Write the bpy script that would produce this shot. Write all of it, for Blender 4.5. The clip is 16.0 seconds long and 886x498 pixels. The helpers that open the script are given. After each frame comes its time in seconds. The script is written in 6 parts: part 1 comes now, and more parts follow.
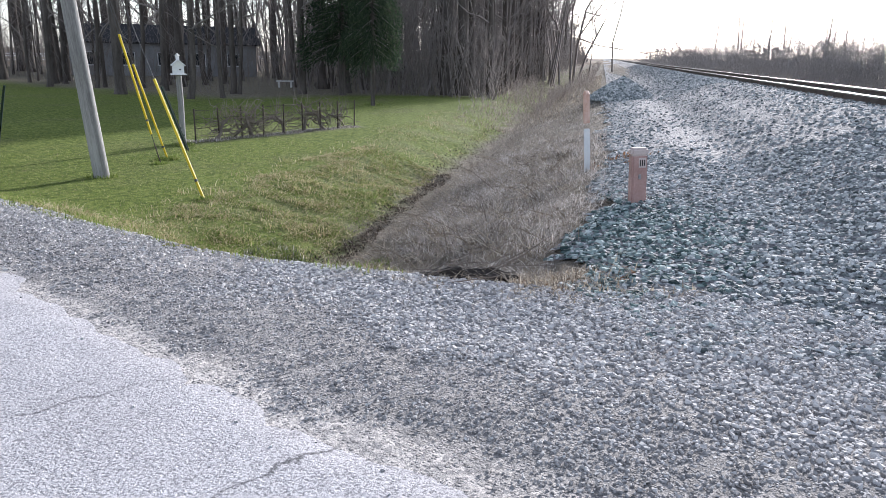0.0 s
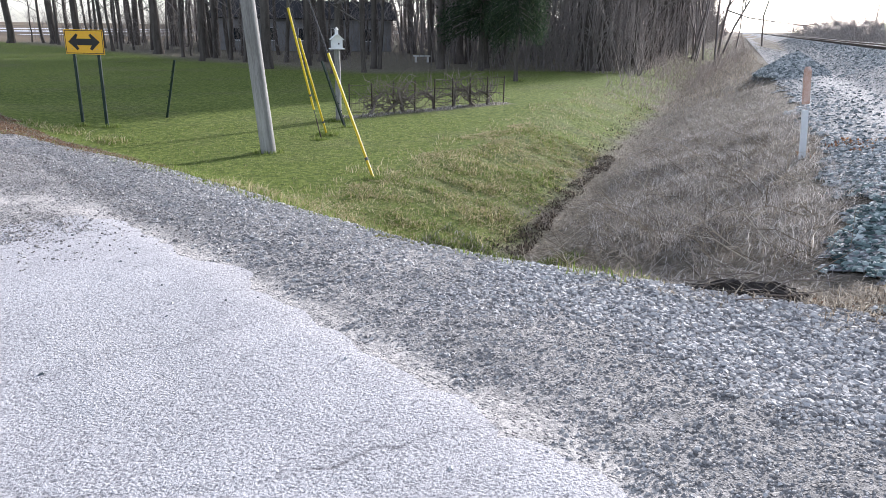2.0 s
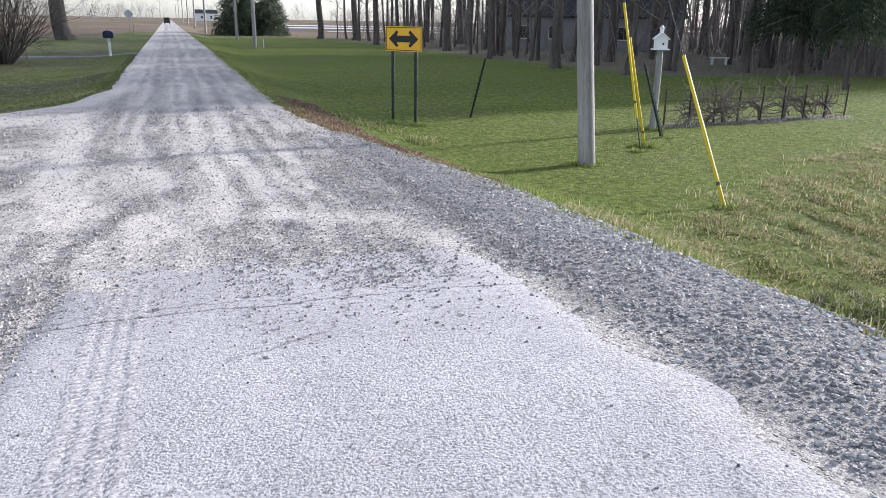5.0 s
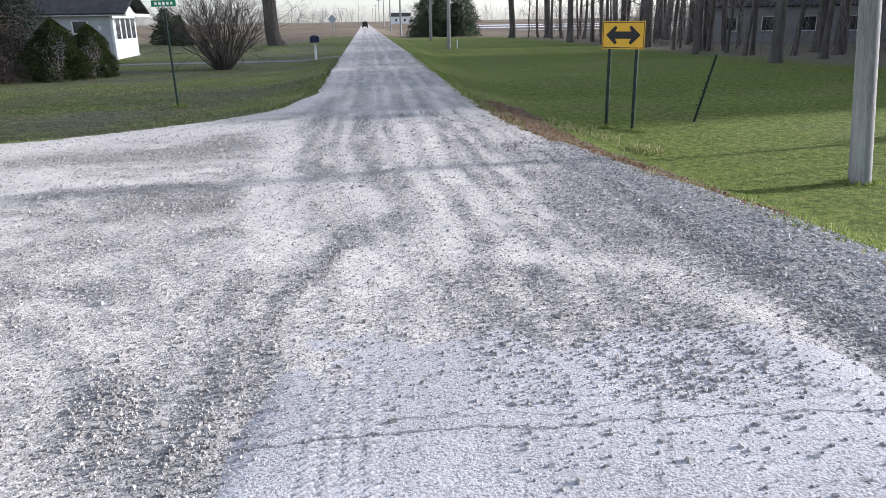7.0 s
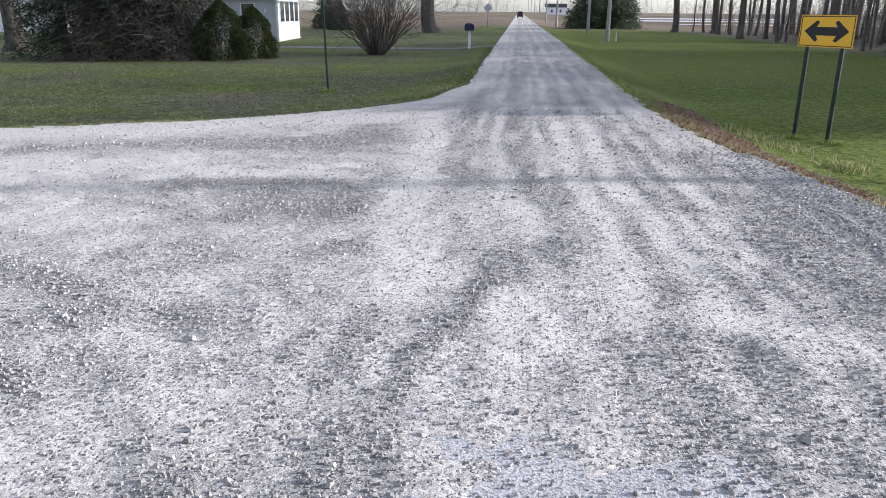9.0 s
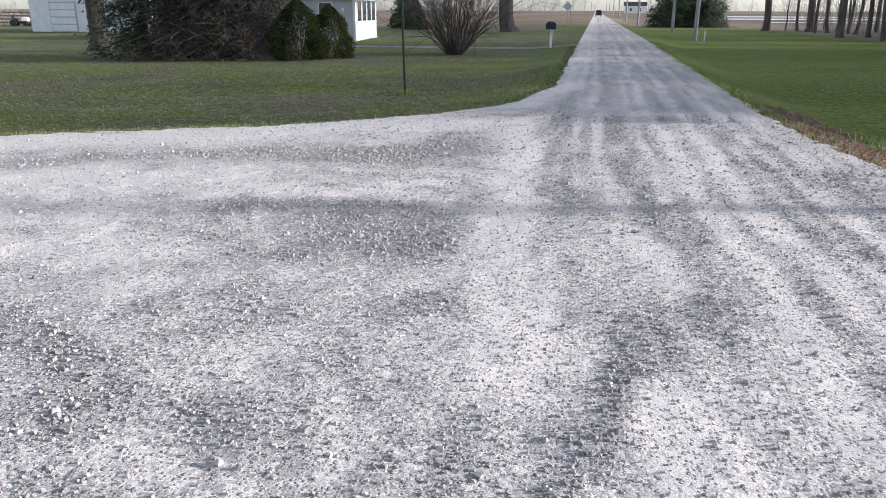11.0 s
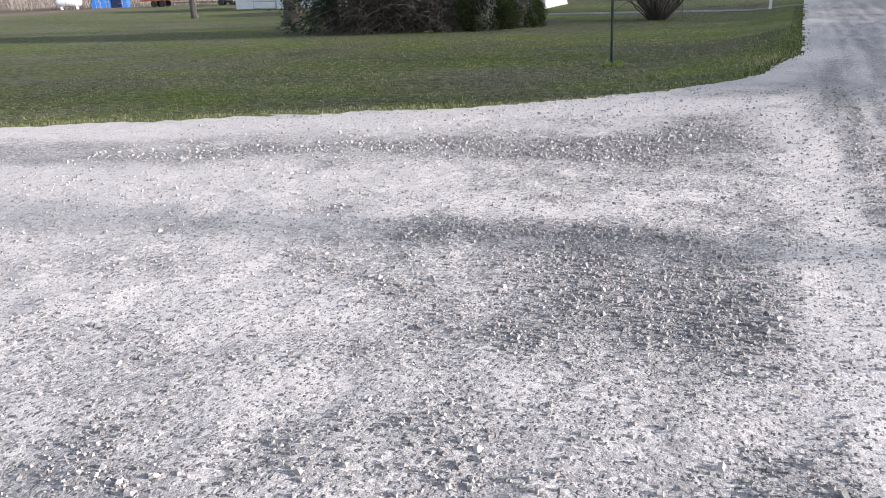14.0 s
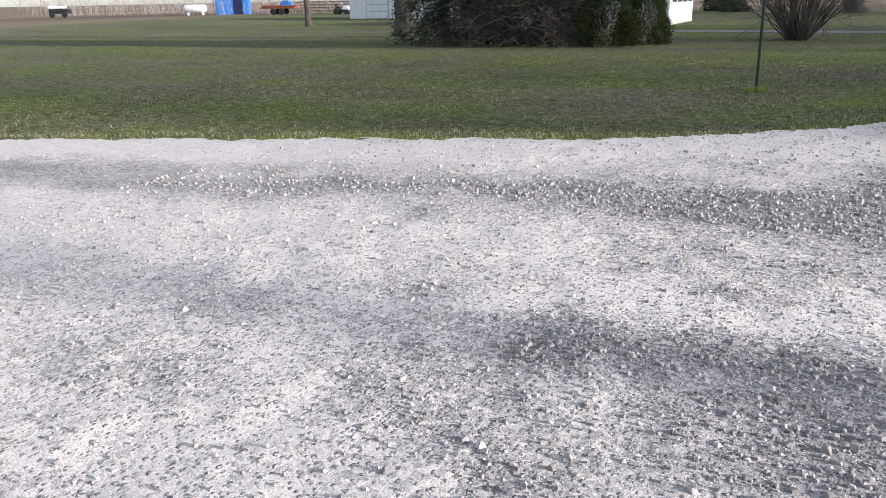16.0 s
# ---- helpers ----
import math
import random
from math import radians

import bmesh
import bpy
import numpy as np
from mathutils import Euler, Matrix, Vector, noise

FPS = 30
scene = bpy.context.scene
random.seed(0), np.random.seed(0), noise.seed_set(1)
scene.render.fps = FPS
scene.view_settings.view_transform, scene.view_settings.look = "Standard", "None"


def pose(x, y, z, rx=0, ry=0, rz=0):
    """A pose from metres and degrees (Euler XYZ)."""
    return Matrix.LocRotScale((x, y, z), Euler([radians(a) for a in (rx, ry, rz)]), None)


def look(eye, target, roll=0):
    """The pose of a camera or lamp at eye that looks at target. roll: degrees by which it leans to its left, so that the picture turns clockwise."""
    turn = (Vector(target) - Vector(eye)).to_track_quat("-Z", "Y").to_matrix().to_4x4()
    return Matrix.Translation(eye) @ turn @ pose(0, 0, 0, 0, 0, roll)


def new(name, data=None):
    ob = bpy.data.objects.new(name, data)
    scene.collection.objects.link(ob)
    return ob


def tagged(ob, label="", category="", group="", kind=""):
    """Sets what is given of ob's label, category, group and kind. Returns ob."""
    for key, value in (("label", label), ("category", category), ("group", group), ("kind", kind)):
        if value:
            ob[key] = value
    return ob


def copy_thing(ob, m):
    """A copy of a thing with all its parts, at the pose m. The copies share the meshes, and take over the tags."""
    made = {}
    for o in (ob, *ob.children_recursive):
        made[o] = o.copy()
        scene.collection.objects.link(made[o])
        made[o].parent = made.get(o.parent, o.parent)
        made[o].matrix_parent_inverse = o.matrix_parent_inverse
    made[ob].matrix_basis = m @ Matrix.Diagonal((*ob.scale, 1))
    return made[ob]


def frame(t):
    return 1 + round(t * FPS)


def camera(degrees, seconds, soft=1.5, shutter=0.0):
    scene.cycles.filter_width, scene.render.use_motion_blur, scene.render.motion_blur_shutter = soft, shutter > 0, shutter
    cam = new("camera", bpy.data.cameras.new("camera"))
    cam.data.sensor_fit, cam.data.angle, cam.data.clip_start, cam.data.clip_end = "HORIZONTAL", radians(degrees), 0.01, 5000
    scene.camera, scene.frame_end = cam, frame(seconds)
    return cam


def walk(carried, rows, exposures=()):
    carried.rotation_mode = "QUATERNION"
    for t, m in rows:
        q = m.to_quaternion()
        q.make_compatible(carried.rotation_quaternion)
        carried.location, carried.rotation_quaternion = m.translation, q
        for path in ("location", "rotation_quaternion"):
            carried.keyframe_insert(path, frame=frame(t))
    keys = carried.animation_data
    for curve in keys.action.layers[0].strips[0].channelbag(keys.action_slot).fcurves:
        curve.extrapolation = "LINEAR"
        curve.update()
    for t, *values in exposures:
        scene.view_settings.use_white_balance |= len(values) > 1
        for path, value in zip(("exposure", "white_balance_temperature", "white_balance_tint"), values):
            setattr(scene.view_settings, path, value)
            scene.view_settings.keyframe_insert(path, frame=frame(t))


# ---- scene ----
cam = camera(62.3, 16.0, soft=0.5)
PATH = [
    (0, (2.307, 12.247, 1.966), (3.777, 13.503, 1.454), 1.1),
    (0.5, (2.226, 12.541, 1.972), (3.658, 13.841, 1.46), 0.8),
    (1, (2.191, 12.872, 1.963), (3.566, 14.226, 1.437), 0.7),
    (1.5, (2.291, 13.246, 1.95), (3.596, 14.657, 1.399), 0.7),
    (2, (2.196, 13.594, 1.909), (3.429, 15.059, 1.33), 0.8),
    (2.5, (2.139, 13.935, 1.924), (3.302, 15.447, 1.322), 0.8),
    (3, (2.216, 14.325, 1.929), (3.31, 15.883, 1.317), 0.5),
    (3.5, (2.109, 14.675, 1.922), (3.126, 16.286, 1.312), 0.3),
    (4, (2.09, 15.005, 1.912), (3.009, 16.677, 1.311), 0.4),
    (4.5, (2.154, 15.368, 1.912), (2.949, 17.105, 1.318), 0.6),
    (5, (2.013, 15.804, 1.862), (2.668, 17.599, 1.27), 1.0),
    (5.2, (1.955, 15.952, 1.852), (2.554, 17.766, 1.261), 1.2),
    (7.3, (1.728, 17.624, 1.809), (1.86, 19.529, 1.215), -0.4),
    (7.5, (1.703, 17.731, 1.79), (1.8, 19.639, 1.197), 0.2),
    (8, (1.63, 18.024, 1.781), (1.62, 19.932, 1.179), 0.3),
    (8.5, (1.601, 18.34, 1.758), (1.497, 20.241, 1.145), 0.5),
    (9, (1.617, 18.721, 1.751), (1.435, 20.614, 1.133), 0.5),
    (9.2, (1.574, 18.849, 1.73), (1.366, 20.741, 1.116), 0.3),
    (11.3, (1.174, 20.205, 1.662), (0.765, 22.06, 1.036), 0.1),
    (11.5, (1.142, 20.33, 1.644), (0.702, 22.175, 1.011), 0.0),
    (12, (1.002, 20.64, 1.615), (0.483, 22.457, 0.959), -0.1),
    (12.5, (0.748, 20.902, 1.579), (0.143, 22.685, 0.904), -0.5),
    (13, (0.614, 21.259, 1.531), (-0.067, 23.01, 0.845), -1.1),
    (13.5, (0.421, 21.593, 1.518), (-0.327, 23.314, 0.828), -1.7),
    (14, (0.18, 21.889, 1.516), (-0.629, 23.586, 0.831), -2.2),
    (14.5, (0.032, 22.269, 1.48), (-0.829, 23.944, 0.807), -2.3),
    (15, (-0.194, 22.558, 1.451), (-1.102, 24.213, 0.789), -1.9),
    (15.5, (-0.43, 22.879, 1.443), (-1.394, 24.505, 0.788), -1.5),
    (16, (-0.66, 23.25, 1.441), (-1.702, 24.829, 0.794), -1.1),
]
walk(cam, [(t, look(eye, target, roll)) for t, eye, target, roll in PATH], [(0, 0.7, 5960, 13), (1.5, 0.79, 5960, 13), (3, 0.8, 5990, 13), (5, 0.76, 6000, 13), (7.5, 0.68, 5920, 13), (9, 0.65, 5960, 13), (12, 0.61, 6060, 13), (14.5, 0.7, 6140, 14), (16, 0.65, 6170, 14)])

# ---------------------------------------------------------------- light
SUN_AZ, SUN_EL = 78.0, 15.0
world = bpy.data.worlds.new("world")
scene.world = world
world.use_nodes = True
wn = world.node_tree.nodes
sky = wn.new("ShaderNodeTexSky")
sky.sky_type, sky.sun_disc = "NISHITA", False
sky.sun_elevation, sky.sun_rotation = radians(SUN_EL), radians(SUN_AZ)
sky.air_density, sky.dust_density, sky.ozone_density = 1.0, 0.8, 2.5
haze = wn.new("ShaderNodeHueSaturation")
haze.inputs["Saturation"].default_value = 0.42
haze.inputs["Value"].default_value = 1.2
world.node_tree.links.new(sky.outputs[0], haze.inputs["Color"])
world.node_tree.links.new(haze.outputs[0], wn["Background"].inputs[0])
wn["Background"].inputs[1].default_value = 0.15
sun = new("sun", bpy.data.lights.new("sun", "SUN"))
sun.data.energy, sun.data.angle, sun.data.color = 5.0, radians(3.4), (1.0, 0.94, 0.87)
sa, se = radians(SUN_AZ), radians(SUN_EL)
sun_way = Vector((math.sin(sa) * math.cos(se), math.cos(sa) * math.cos(se), math.sin(se)))
sun.matrix_world = look(sun_way * 300, (0, 0, 0))

# ---------------------------------------------------------------- plan: the railway runs along u, v is measured across it
DU, DV = (0.8755, 0.4833), (0.4833, -0.8755)
RAIL_NEAR, RAIL_FAR, RAIL_Z = -4.0, -2.5, 1.3


def uv(x, y):
    return DU[0] * x + DU[1] * y, DV[0] * x + DV[1] * y


def xy(u, v):
    return DU[0] * u + DV[0] * v, DU[1] * u + DV[1] * v


def smooth(a, b, x):
    t = np.clip((np.asarray(x, float) - a) / (b - a), 0, 1)
    return t * t * (3 - 2 * t)


rng = np.random.default_rng(7)
LAT = rng.random((64, 64))


def vnoise(x, y, scale):
    """Smooth value noise, -1 to 1, of the given wavelength in metres."""
    x, y = np.asarray(x, float) / scale, np.asarray(y, float) / scale
    i, j = np.floor(x).astype(int), np.floor(y).astype(int)
    fx, fy = x - i, y - j
    fx, fy = fx * fx * (3 - 2 * fx), fy * fy * (3 - 2 * fy)
    a, b = LAT[i % 64, j % 64], LAT[(i + 1) % 64, j % 64]
    c, d = LAT[i % 64, (j + 1) % 64], LAT[(i + 1) % 64, (j + 1) % 64]
    return 2 * ((a * (1 - fx) + b * fx) * (1 - fy) + (c * (1 - fx) + d * fx) * fy) - 1


def road_right(y):
    return np.interp(y, [14.2, 14.7, 15.5, 16.1, 16.5, 17.0, 17.5, 18.5, 19.5, 20.5, 22, 23.8, 26.3, 28.1, 30.7, 34],
                     [7.6, 7.15, 6.85, 6.62, 6.5, 6.32, 6.15, 5.95, 5.86, 5.77, 5.66, 5.5, 5.1, 4.86, 4.5, 4.35])


def road_left(y):
    return np.interp(y, [27.5, 29.2, 30.05, 31.55, 33.3, 34.9, 39], [-10.0, -6.4, -5.0, -3.1, -1.4, -0.4, 0.35])


def road_height(y):
    return np.interp(y, [-40, -2, 3.5, 7, 9.5, 12, 16.9, 19, 22, 27.4, 35, 60, 100, 400],
                     [0.0, 0.6, 1.12, 1.1, 0.62, 0.38, 0.25, 0.16, 0.05, -0.08, -0.15, -0.08, -0.1, -0.1])


def road_gap(x, y):
    """Metres by which a place lies outside the gravel of the road and its junction."""
    u, v = uv(x, y)
    strip = np.maximum(road_left(np.maximum(y, 27.8)) - x, x - road_right(y))
    low = np.maximum(-1.6 - x, x - road_right(y))
    strip = np.where(y < 27.7, low, strip)
    side = np.maximum(np.maximum(-28.95 - v, v + 20.5), x - 2.0)
    return np.minimum(strip, side)


def rail_profile(v):
    return np.interp(v, [-17.0, -15.9, -14.6, -13.9, -13.3, -11.8, -10.2, -9.3, -7.3, -5.6, -5.0, -2.3, -1.7, 0.2, 3.5, 6, 9],
                     [-0.72, -0.8, -1.15, -1.33, -1.3, -0.66, -0.05, 0.2, 0.33, 0.98, 1.12, 1.12, 1.02, 0.2, 0.0, -0.6, -0.3])


def height(x, y):
    x, y = np.asarray(x, float), np.asarray(y, float)
    u, v = uv(x, y)
    lawn_r = np.interp(y, [30, 60, 100], [-0.72, -0.62, -0.45])
    lawn_l = np.interp(y, [32, 56, 68, 90], [-0.36, -0.38, -0.12, -0.05])
    lawn = np.where(x > 2, lawn_r, lawn_l) + 0.05 * vnoise(x, y, 6.0)
    far = smooth(130, 260, np.hypot(x, y))
    lawn = lawn * (1 - far) - 0.2 * far
    prof = rail_profile(v)
    k = smooth(-17.0, -15.6, v) * smooth(-3, 3, x)
    k2 = smooth(-17.0, -9.0, v) * (1 - smooth(-3, 3, x))
    rough = (0.05 * vnoise(x, y, 1.1) + 0.04 * vnoise(x, y, 0.45)) * smooth(-17.0, -15.6, v) * (1 - smooth(-10.5, -9, v))
    off = lawn * (1 - k) + (prof + rough) * k
    off = off * (1 - k2) + np.maximum(prof, -0.1) * k2
    gap = road_gap(x, y)
    w = smooth(-0.2, 2.6, gap)
    # beyond the culvert the fill falls steeply into the ditch
    w = np.where((x > 5.6) & (v > -15.5) & (v < -9.5), smooth(-0.1, 1.5, gap), w)
    side = -0.02 - 0.004 * np.maximum(-x, 0)
    away = smooth(-0.5, -5.0, x)
    top = road_height(y) * (1 - away) + np.minimum(road_height(y), side) * away
    top = top - np.interp(y, [8, 15, 18, 21, 24], [0.0, 0.12, 0.09, 0.03, 0.0]) * smooth(4.5, 6.2, x)
    crown = 0.05 * vnoise(x, y, 2.3) * smooth(0.2, -2, gap) * 0.6
    return (top + crown) * (1 - w) + off * w


# ---------------------------------------------------------------- mesh helpers
def np_mesh(name, verts, faces, material=None, parent=None, smoothed=False):
    """verts n x 3; faces one or more integer arrays of triangles or quads."""
    verts = np.asarray(verts, np.float32).reshape(-1, 3)
    faces = [np.asarray(f, np.int32) for f in (faces if isinstance(faces, list) else [faces]) if len(f)]
    me = bpy.data.meshes.new(name)
    me.vertices.add(len(verts))
    me.vertices.foreach_set("co", verts.ravel())
    loops = np.concatenate([f.ravel() for f in faces])
    sizes = np.concatenate([np.full(len(f), f.shape[1], np.int32) for f in faces])
    me.loops.add(len(loops))
    me.loops.foreach_set("vertex_index", loops)
    me.polygons.add(len(sizes))
    me.polygons.foreach_set("loop_start", np.concatenate([[0], np.cumsum(sizes)[:-1]]).astype(np.int32))
    me.polygons.foreach_set("use_smooth", np.full(len(sizes), smoothed))
    me.update(calc_edges=True)
    if material:
        me.materials.append(material)
    ob = new(name, me)
    ob.parent = parent
    return ob


def part(name, bm, material, parent, label="", at=None, smoothed=False):
    me = bpy.data.meshes.new(name)
    bm.to_mesh(me)
    bm.free()
    me.materials.append(material)
    for p in me.polygons:
        p.use_smooth = smoothed
    ob = new(name, me)
    ob.parent = parent
    if at is not None:
        ob.matrix_basis = at
    if label:
        ob["label"] = label
    return ob


def thing(name, m, label, category, group="", kind=""):
    ob = new(name)
    ob.matrix_basis = m
    ob.empty_display_size = 0.2
    return tagged(ob, label, category, group, kind)


def box(sx, sy, sz, x=0, y=0, z=0, bevel=0.0, bm=None):
    """A bevelled block standing on z."""
    bm = bm or bmesh.new()
    r = bmesh.ops.create_cube(bm, size=1, matrix=Matrix.Translation((x, y, z + sz / 2)) @ Matrix.Diagonal((sx, sy, sz, 1)))
    if bevel:
        edges = list({e for v in r["verts"] for e in v.link_edges})
        bmesh.ops.bevel(bm, geom=edges, offset=bevel, segments=2, affect="EDGES")
    return bm


def rod(a, b, r1, r2=None, n=10, bm=None):
    bm = bm or bmesh.new()
    a, b = Vector(a), Vector(b)
    m = Matrix.Translation((a + b) / 2) @ (b - a).to_track_quat("Z", "Y").to_matrix().to_4x4()
    bmesh.ops.create_cone(bm, cap_ends=True, segments=n, radius1=r1, radius2=r1 if r2 is None else r2, depth=(b - a).length, matrix=m)
    return bm


class Tubes:
    """Collects tapered tubes into one mesh."""

    def __init__(self):
        self.v, self.f, self.n = [], [], 0

    def add(self, pts, radii, sides=5):
        pts = np.asarray(pts, float)
        d = np.gradient(pts, axis=0)
        d /= np.linalg.norm(d, axis=1, keepdims=True) + 1e-9
        ref = np.where(np.abs(d[:, 2:3]) > 0.9, [[1.0, 0, 0]], [[0, 0, 1.0]])
        s = np.cross(d, ref)
        s /= np.linalg.norm(s, axis=1, keepdims=True) + 1e-9
        t = np.cross(d, s)
        ang = np.arange(sides) * 2 * math.pi / sides
        ring = s[:, None] * np.cos(ang)[None, :, None] + t[:, None] * np.sin(ang)[None, :, None]
        self.v.append((pts[:, None] + ring * np.asarray(radii, float)[:, None, None]).reshape(-1, 3))
        k = len(pts)
        i = np.arange((k - 1) * sides)
        a, b = i // sides, i % sides
        c = (b + 1) % sides
        self.f.append(np.stack([a * sides + b, a * sides + c, (a + 1) * sides + c, (a + 1) * sides + b], 1) + self.n)
        self.n += k * sides

    def make(self, name, material, parent=None, smoothed=True):
        return np_mesh(name, np.concatenate(self.v), np.concatenate(self.f), material, parent, smoothed)


# ---------------------------------------------------------------- materials
def material(name, rough=0.9, metal=0.0, spec=0.3):
    m = bpy.data.materials.new(name)
    m.use_nodes = True
    b = m.node_tree.nodes["Principled BSDF"]
    b.inputs["Roughness"].default_value, b.inputs["Metallic"].default_value = rough, metal
    b.inputs["Specular IOR Level"].default_value = spec
    return m, m.node_tree, b


class Nodes:
    def __init__(self, tree):
        self.t = tree
        self.pos = tree.nodes.new("ShaderNodeNewGeometry").outputs["Position"]

    def link(self, a, b):
        self.t.links.new(a, b)

    def coord(self, sx, sy, sz, turn=0.0, local=False):
        m = self.t.nodes.new("ShaderNodeMapping")
        src = self.t.nodes.new("ShaderNodeTexCoord").outputs["Object"] if local else self.pos
        self.link(src, m.inputs[0])
        m.inputs["Scale"].default_value = (sx, sy, sz)
        m.inputs["Rotation"].default_value = (0, 0, radians(turn))
        return m.outputs[0]

    def noise(self, scale, detail=4, rough=0.6, co=None):
        n = self.t.nodes.new("ShaderNodeTexNoise")
        n.inputs["Scale"].default_value, n.inputs["Detail"].default_value, n.inputs["Roughness"].default_value = scale, detail, rough
        self.link(co or self.pos, n.inputs["Vector"])
        return n.outputs["Fac"]

    def cells(self, scale, what="Distance", co=None, feature="F1"):
        n = self.t.nodes.new("ShaderNodeTexVoronoi")
        n.feature = feature
        n.inputs["Scale"].default_value = scale
        self.link(co or self.pos, n.inputs["Vector"])
        return n.outputs[what]

    def ramp(self, fac, *stops):
        r = self.t.nodes.new("ShaderNodeValToRGB")
        while len(r.color_ramp.elements) < len(stops):
            r.color_ramp.elements.new(0.5)
        for e, (p, c) in zip(r.color_ramp.elements, stops):
            e.position, e.color = p, (*(c if isinstance(c, tuple) else (c, c, c)), 1)
        self.link(fac, r.inputs[0])
        return r.outputs[0]

    def mix(self, fac, a, b, mode="MIX"):
        n = self.t.nodes.new("ShaderNodeMix")
        n.data_type, n.blend_type = "RGBA", mode
        for k, val in ((0, fac), (6, a), (7, b)):
            sock = n.inputs[k]
            if isinstance(val, (int, float)):
                sock.default_value = val if k == 0 else (val, val, val, 1)
            elif isinstance(val, tuple):
                sock.default_value = (*val, 1)
            else:
                self.link(val, sock)
        return n.outputs[2]

    def math(self, op, a, b=0.0):
        n = self.t.nodes.new("ShaderNodeMath")
        n.operation = op
        for sock, val in zip(n.inputs, (a, b)):
            if isinstance(val, (int, float)):
                sock.default_value = val
            else:
                self.link(val, sock)
        return n.outputs[0]

    def bump(self, bsdf, h, dist, strength=1.0):
        n = self.t.nodes.new("ShaderNodeBump")
        n.inputs["Distance"].default_value, n.inputs["Strength"].default_value = dist, strength
        self.link(h, n.inputs["Height"])
        self.link(n.outputs[0], bsdf.inputs["Normal"])

    def island(self):
        return self.t.nodes.new("ShaderNodeNewGeometry").outputs["Random Per Island"]

    def anyone(self):
        return self.t.nodes.new("ShaderNodeObjectInfo").outputs["Random"]


def two_tone(name, a, b, scale, rough=0.85, fine=None, bump=0.0, metal=0.0, spec=0.3, stretch=(1, 1, 1), local=True):
    """A surface that varies between two colours at two scales, with grain."""
    m, t, p = material(name, rough, metal, spec)
    n = Nodes(t)
    co = n.coord(*stretch, local=local)
    big, small = n.noise(scale, 4, 0.6, co), n.noise(fine or scale * 12, 3, 0.7, co)
    c = n.ramp(n.math("ADD", n.math("MULTIPLY", big, 0.6), n.math("MULTIPLY", small, 0.4)), (0.36, a), (0.64, b))
    n.link(c, p.inputs["Base Color"])
    if bump:
        n.bump(p, small, bump)
    return m


def island_stone(name, stops, rough=0.9):
    m, t, p = material(name, rough)
    n = Nodes(t)
    c = n.ramp(n.island(), *stops)
    c = n.mix(n.noise(60, 3), c, n.mix(1.0, c, 0.75, "MULTIPLY"))
    n.link(c, p.inputs["Base Color"])
    n.bump(p, n.noise(150, 2), 0.002)
    return m


# crushed stone of the road: pale packed fines, greyer where loose stone lies
m_gravel, t_, p_ = material("road_gravel", 0.95, 0, 0.12)
n_ = Nodes(t_)
at_ = t_.nodes.new("ShaderNodeAttribute")
at_.attribute_name = "loose"
lo_ = n_.math("ADD", at_.outputs["Fac"], n_.math("MULTIPLY", n_.math("SUBTRACT", n_.noise(10.0, 7, 0.82), 0.5), 2.2))
who = n_.t.nodes.new("ShaderNodeSeparateColor")
n_.link(n_.cells(48, "Color"), who.inputs[0])
chip_ = n_.math("ADD", n_.math("ADD", at_.outputs["Fac"], n_.math("MULTIPLY", n_.math("SUBTRACT", n_.noise(10.0, 7, 0.82), 0.5), 1.3)), n_.math("MULTIPLY", n_.math("SUBTRACT", who.outputs[2], 0.5), 0.75))
base = n_.ramp(chip_, (0.12, (0.71, 0.652, 0.604)), (0.4, (0.585, 0.543, 0.512)), (0.68, (0.42, 0.396, 0.38)), (1.0, (0.27, 0.257, 0.248)))
lie = n_.math("MULTIPLY", n_.ramp(n_.cells(48), (0.2, 1.0), (0.42, 0.0)), n_.ramp(n_.math("ADD", who.outputs[0], n_.math("MULTIPLY", lo_, 0.45)), (0.6, 0.0), (0.75, 1.0)))
tiny = n_.ramp(n_.noise(120, 3, 0.6), (0.36, 0.66), (0.5, 0.97), (0.64, 1.1))
c_ = n_.mix(1.0, base, tiny, "MULTIPLY")
who2 = n_.t.nodes.new("ShaderNodeSeparateColor")
n_.link(n_.cells(27, "Color"), who2.inputs[0])
lie2 = n_.math("MULTIPLY", n_.ramp(n_.cells(27), (0.18, 1.0), (0.34, 0.0)), n_.ramp(n_.math("ADD", who2.outputs[0], n_.math("MULTIPLY", lo_, 0.3)), (0.72, 0.0), (0.82, 1.0)))
c_ = n_.mix(n_.math("MULTIPLY", lie2, 0.6), c_, n_.ramp(who2.outputs[1], (0.0, (0.28, 0.265, 0.255)), (1.0, (0.6, 0.57, 0.55))))
c_ = n_.mix(n_.math("MULTIPLY", lie, 0.75), c_, n_.ramp(who.outputs[1], (0.0, (0.22, 0.21, 0.205)), (0.6, (0.44, 0.42, 0.405)), (1.0, (0.6, 0.57, 0.55))))
n_.link(c_, p_.inputs["Base Color"])
h_ = n_.math("ADD", n_.math("MULTIPLY", n_.noise(120, 3, 0.6), n_.ramp(chip_, (0.3, 0.12), (0.8, 0.4))), n_.math("ADD", n_.math("MULTIPLY", lie, 0.55), n_.math("MULTIPLY", lie2, 0.8)))
n_.bump(p_, n_.math("ADD", h_, n_.math("MULTIPLY", n_.noise(9, 5, 0.7), n_.ramp(chip_, (0.15, 0.5), (0.6, 1.0)))), 0.024, 1.0)

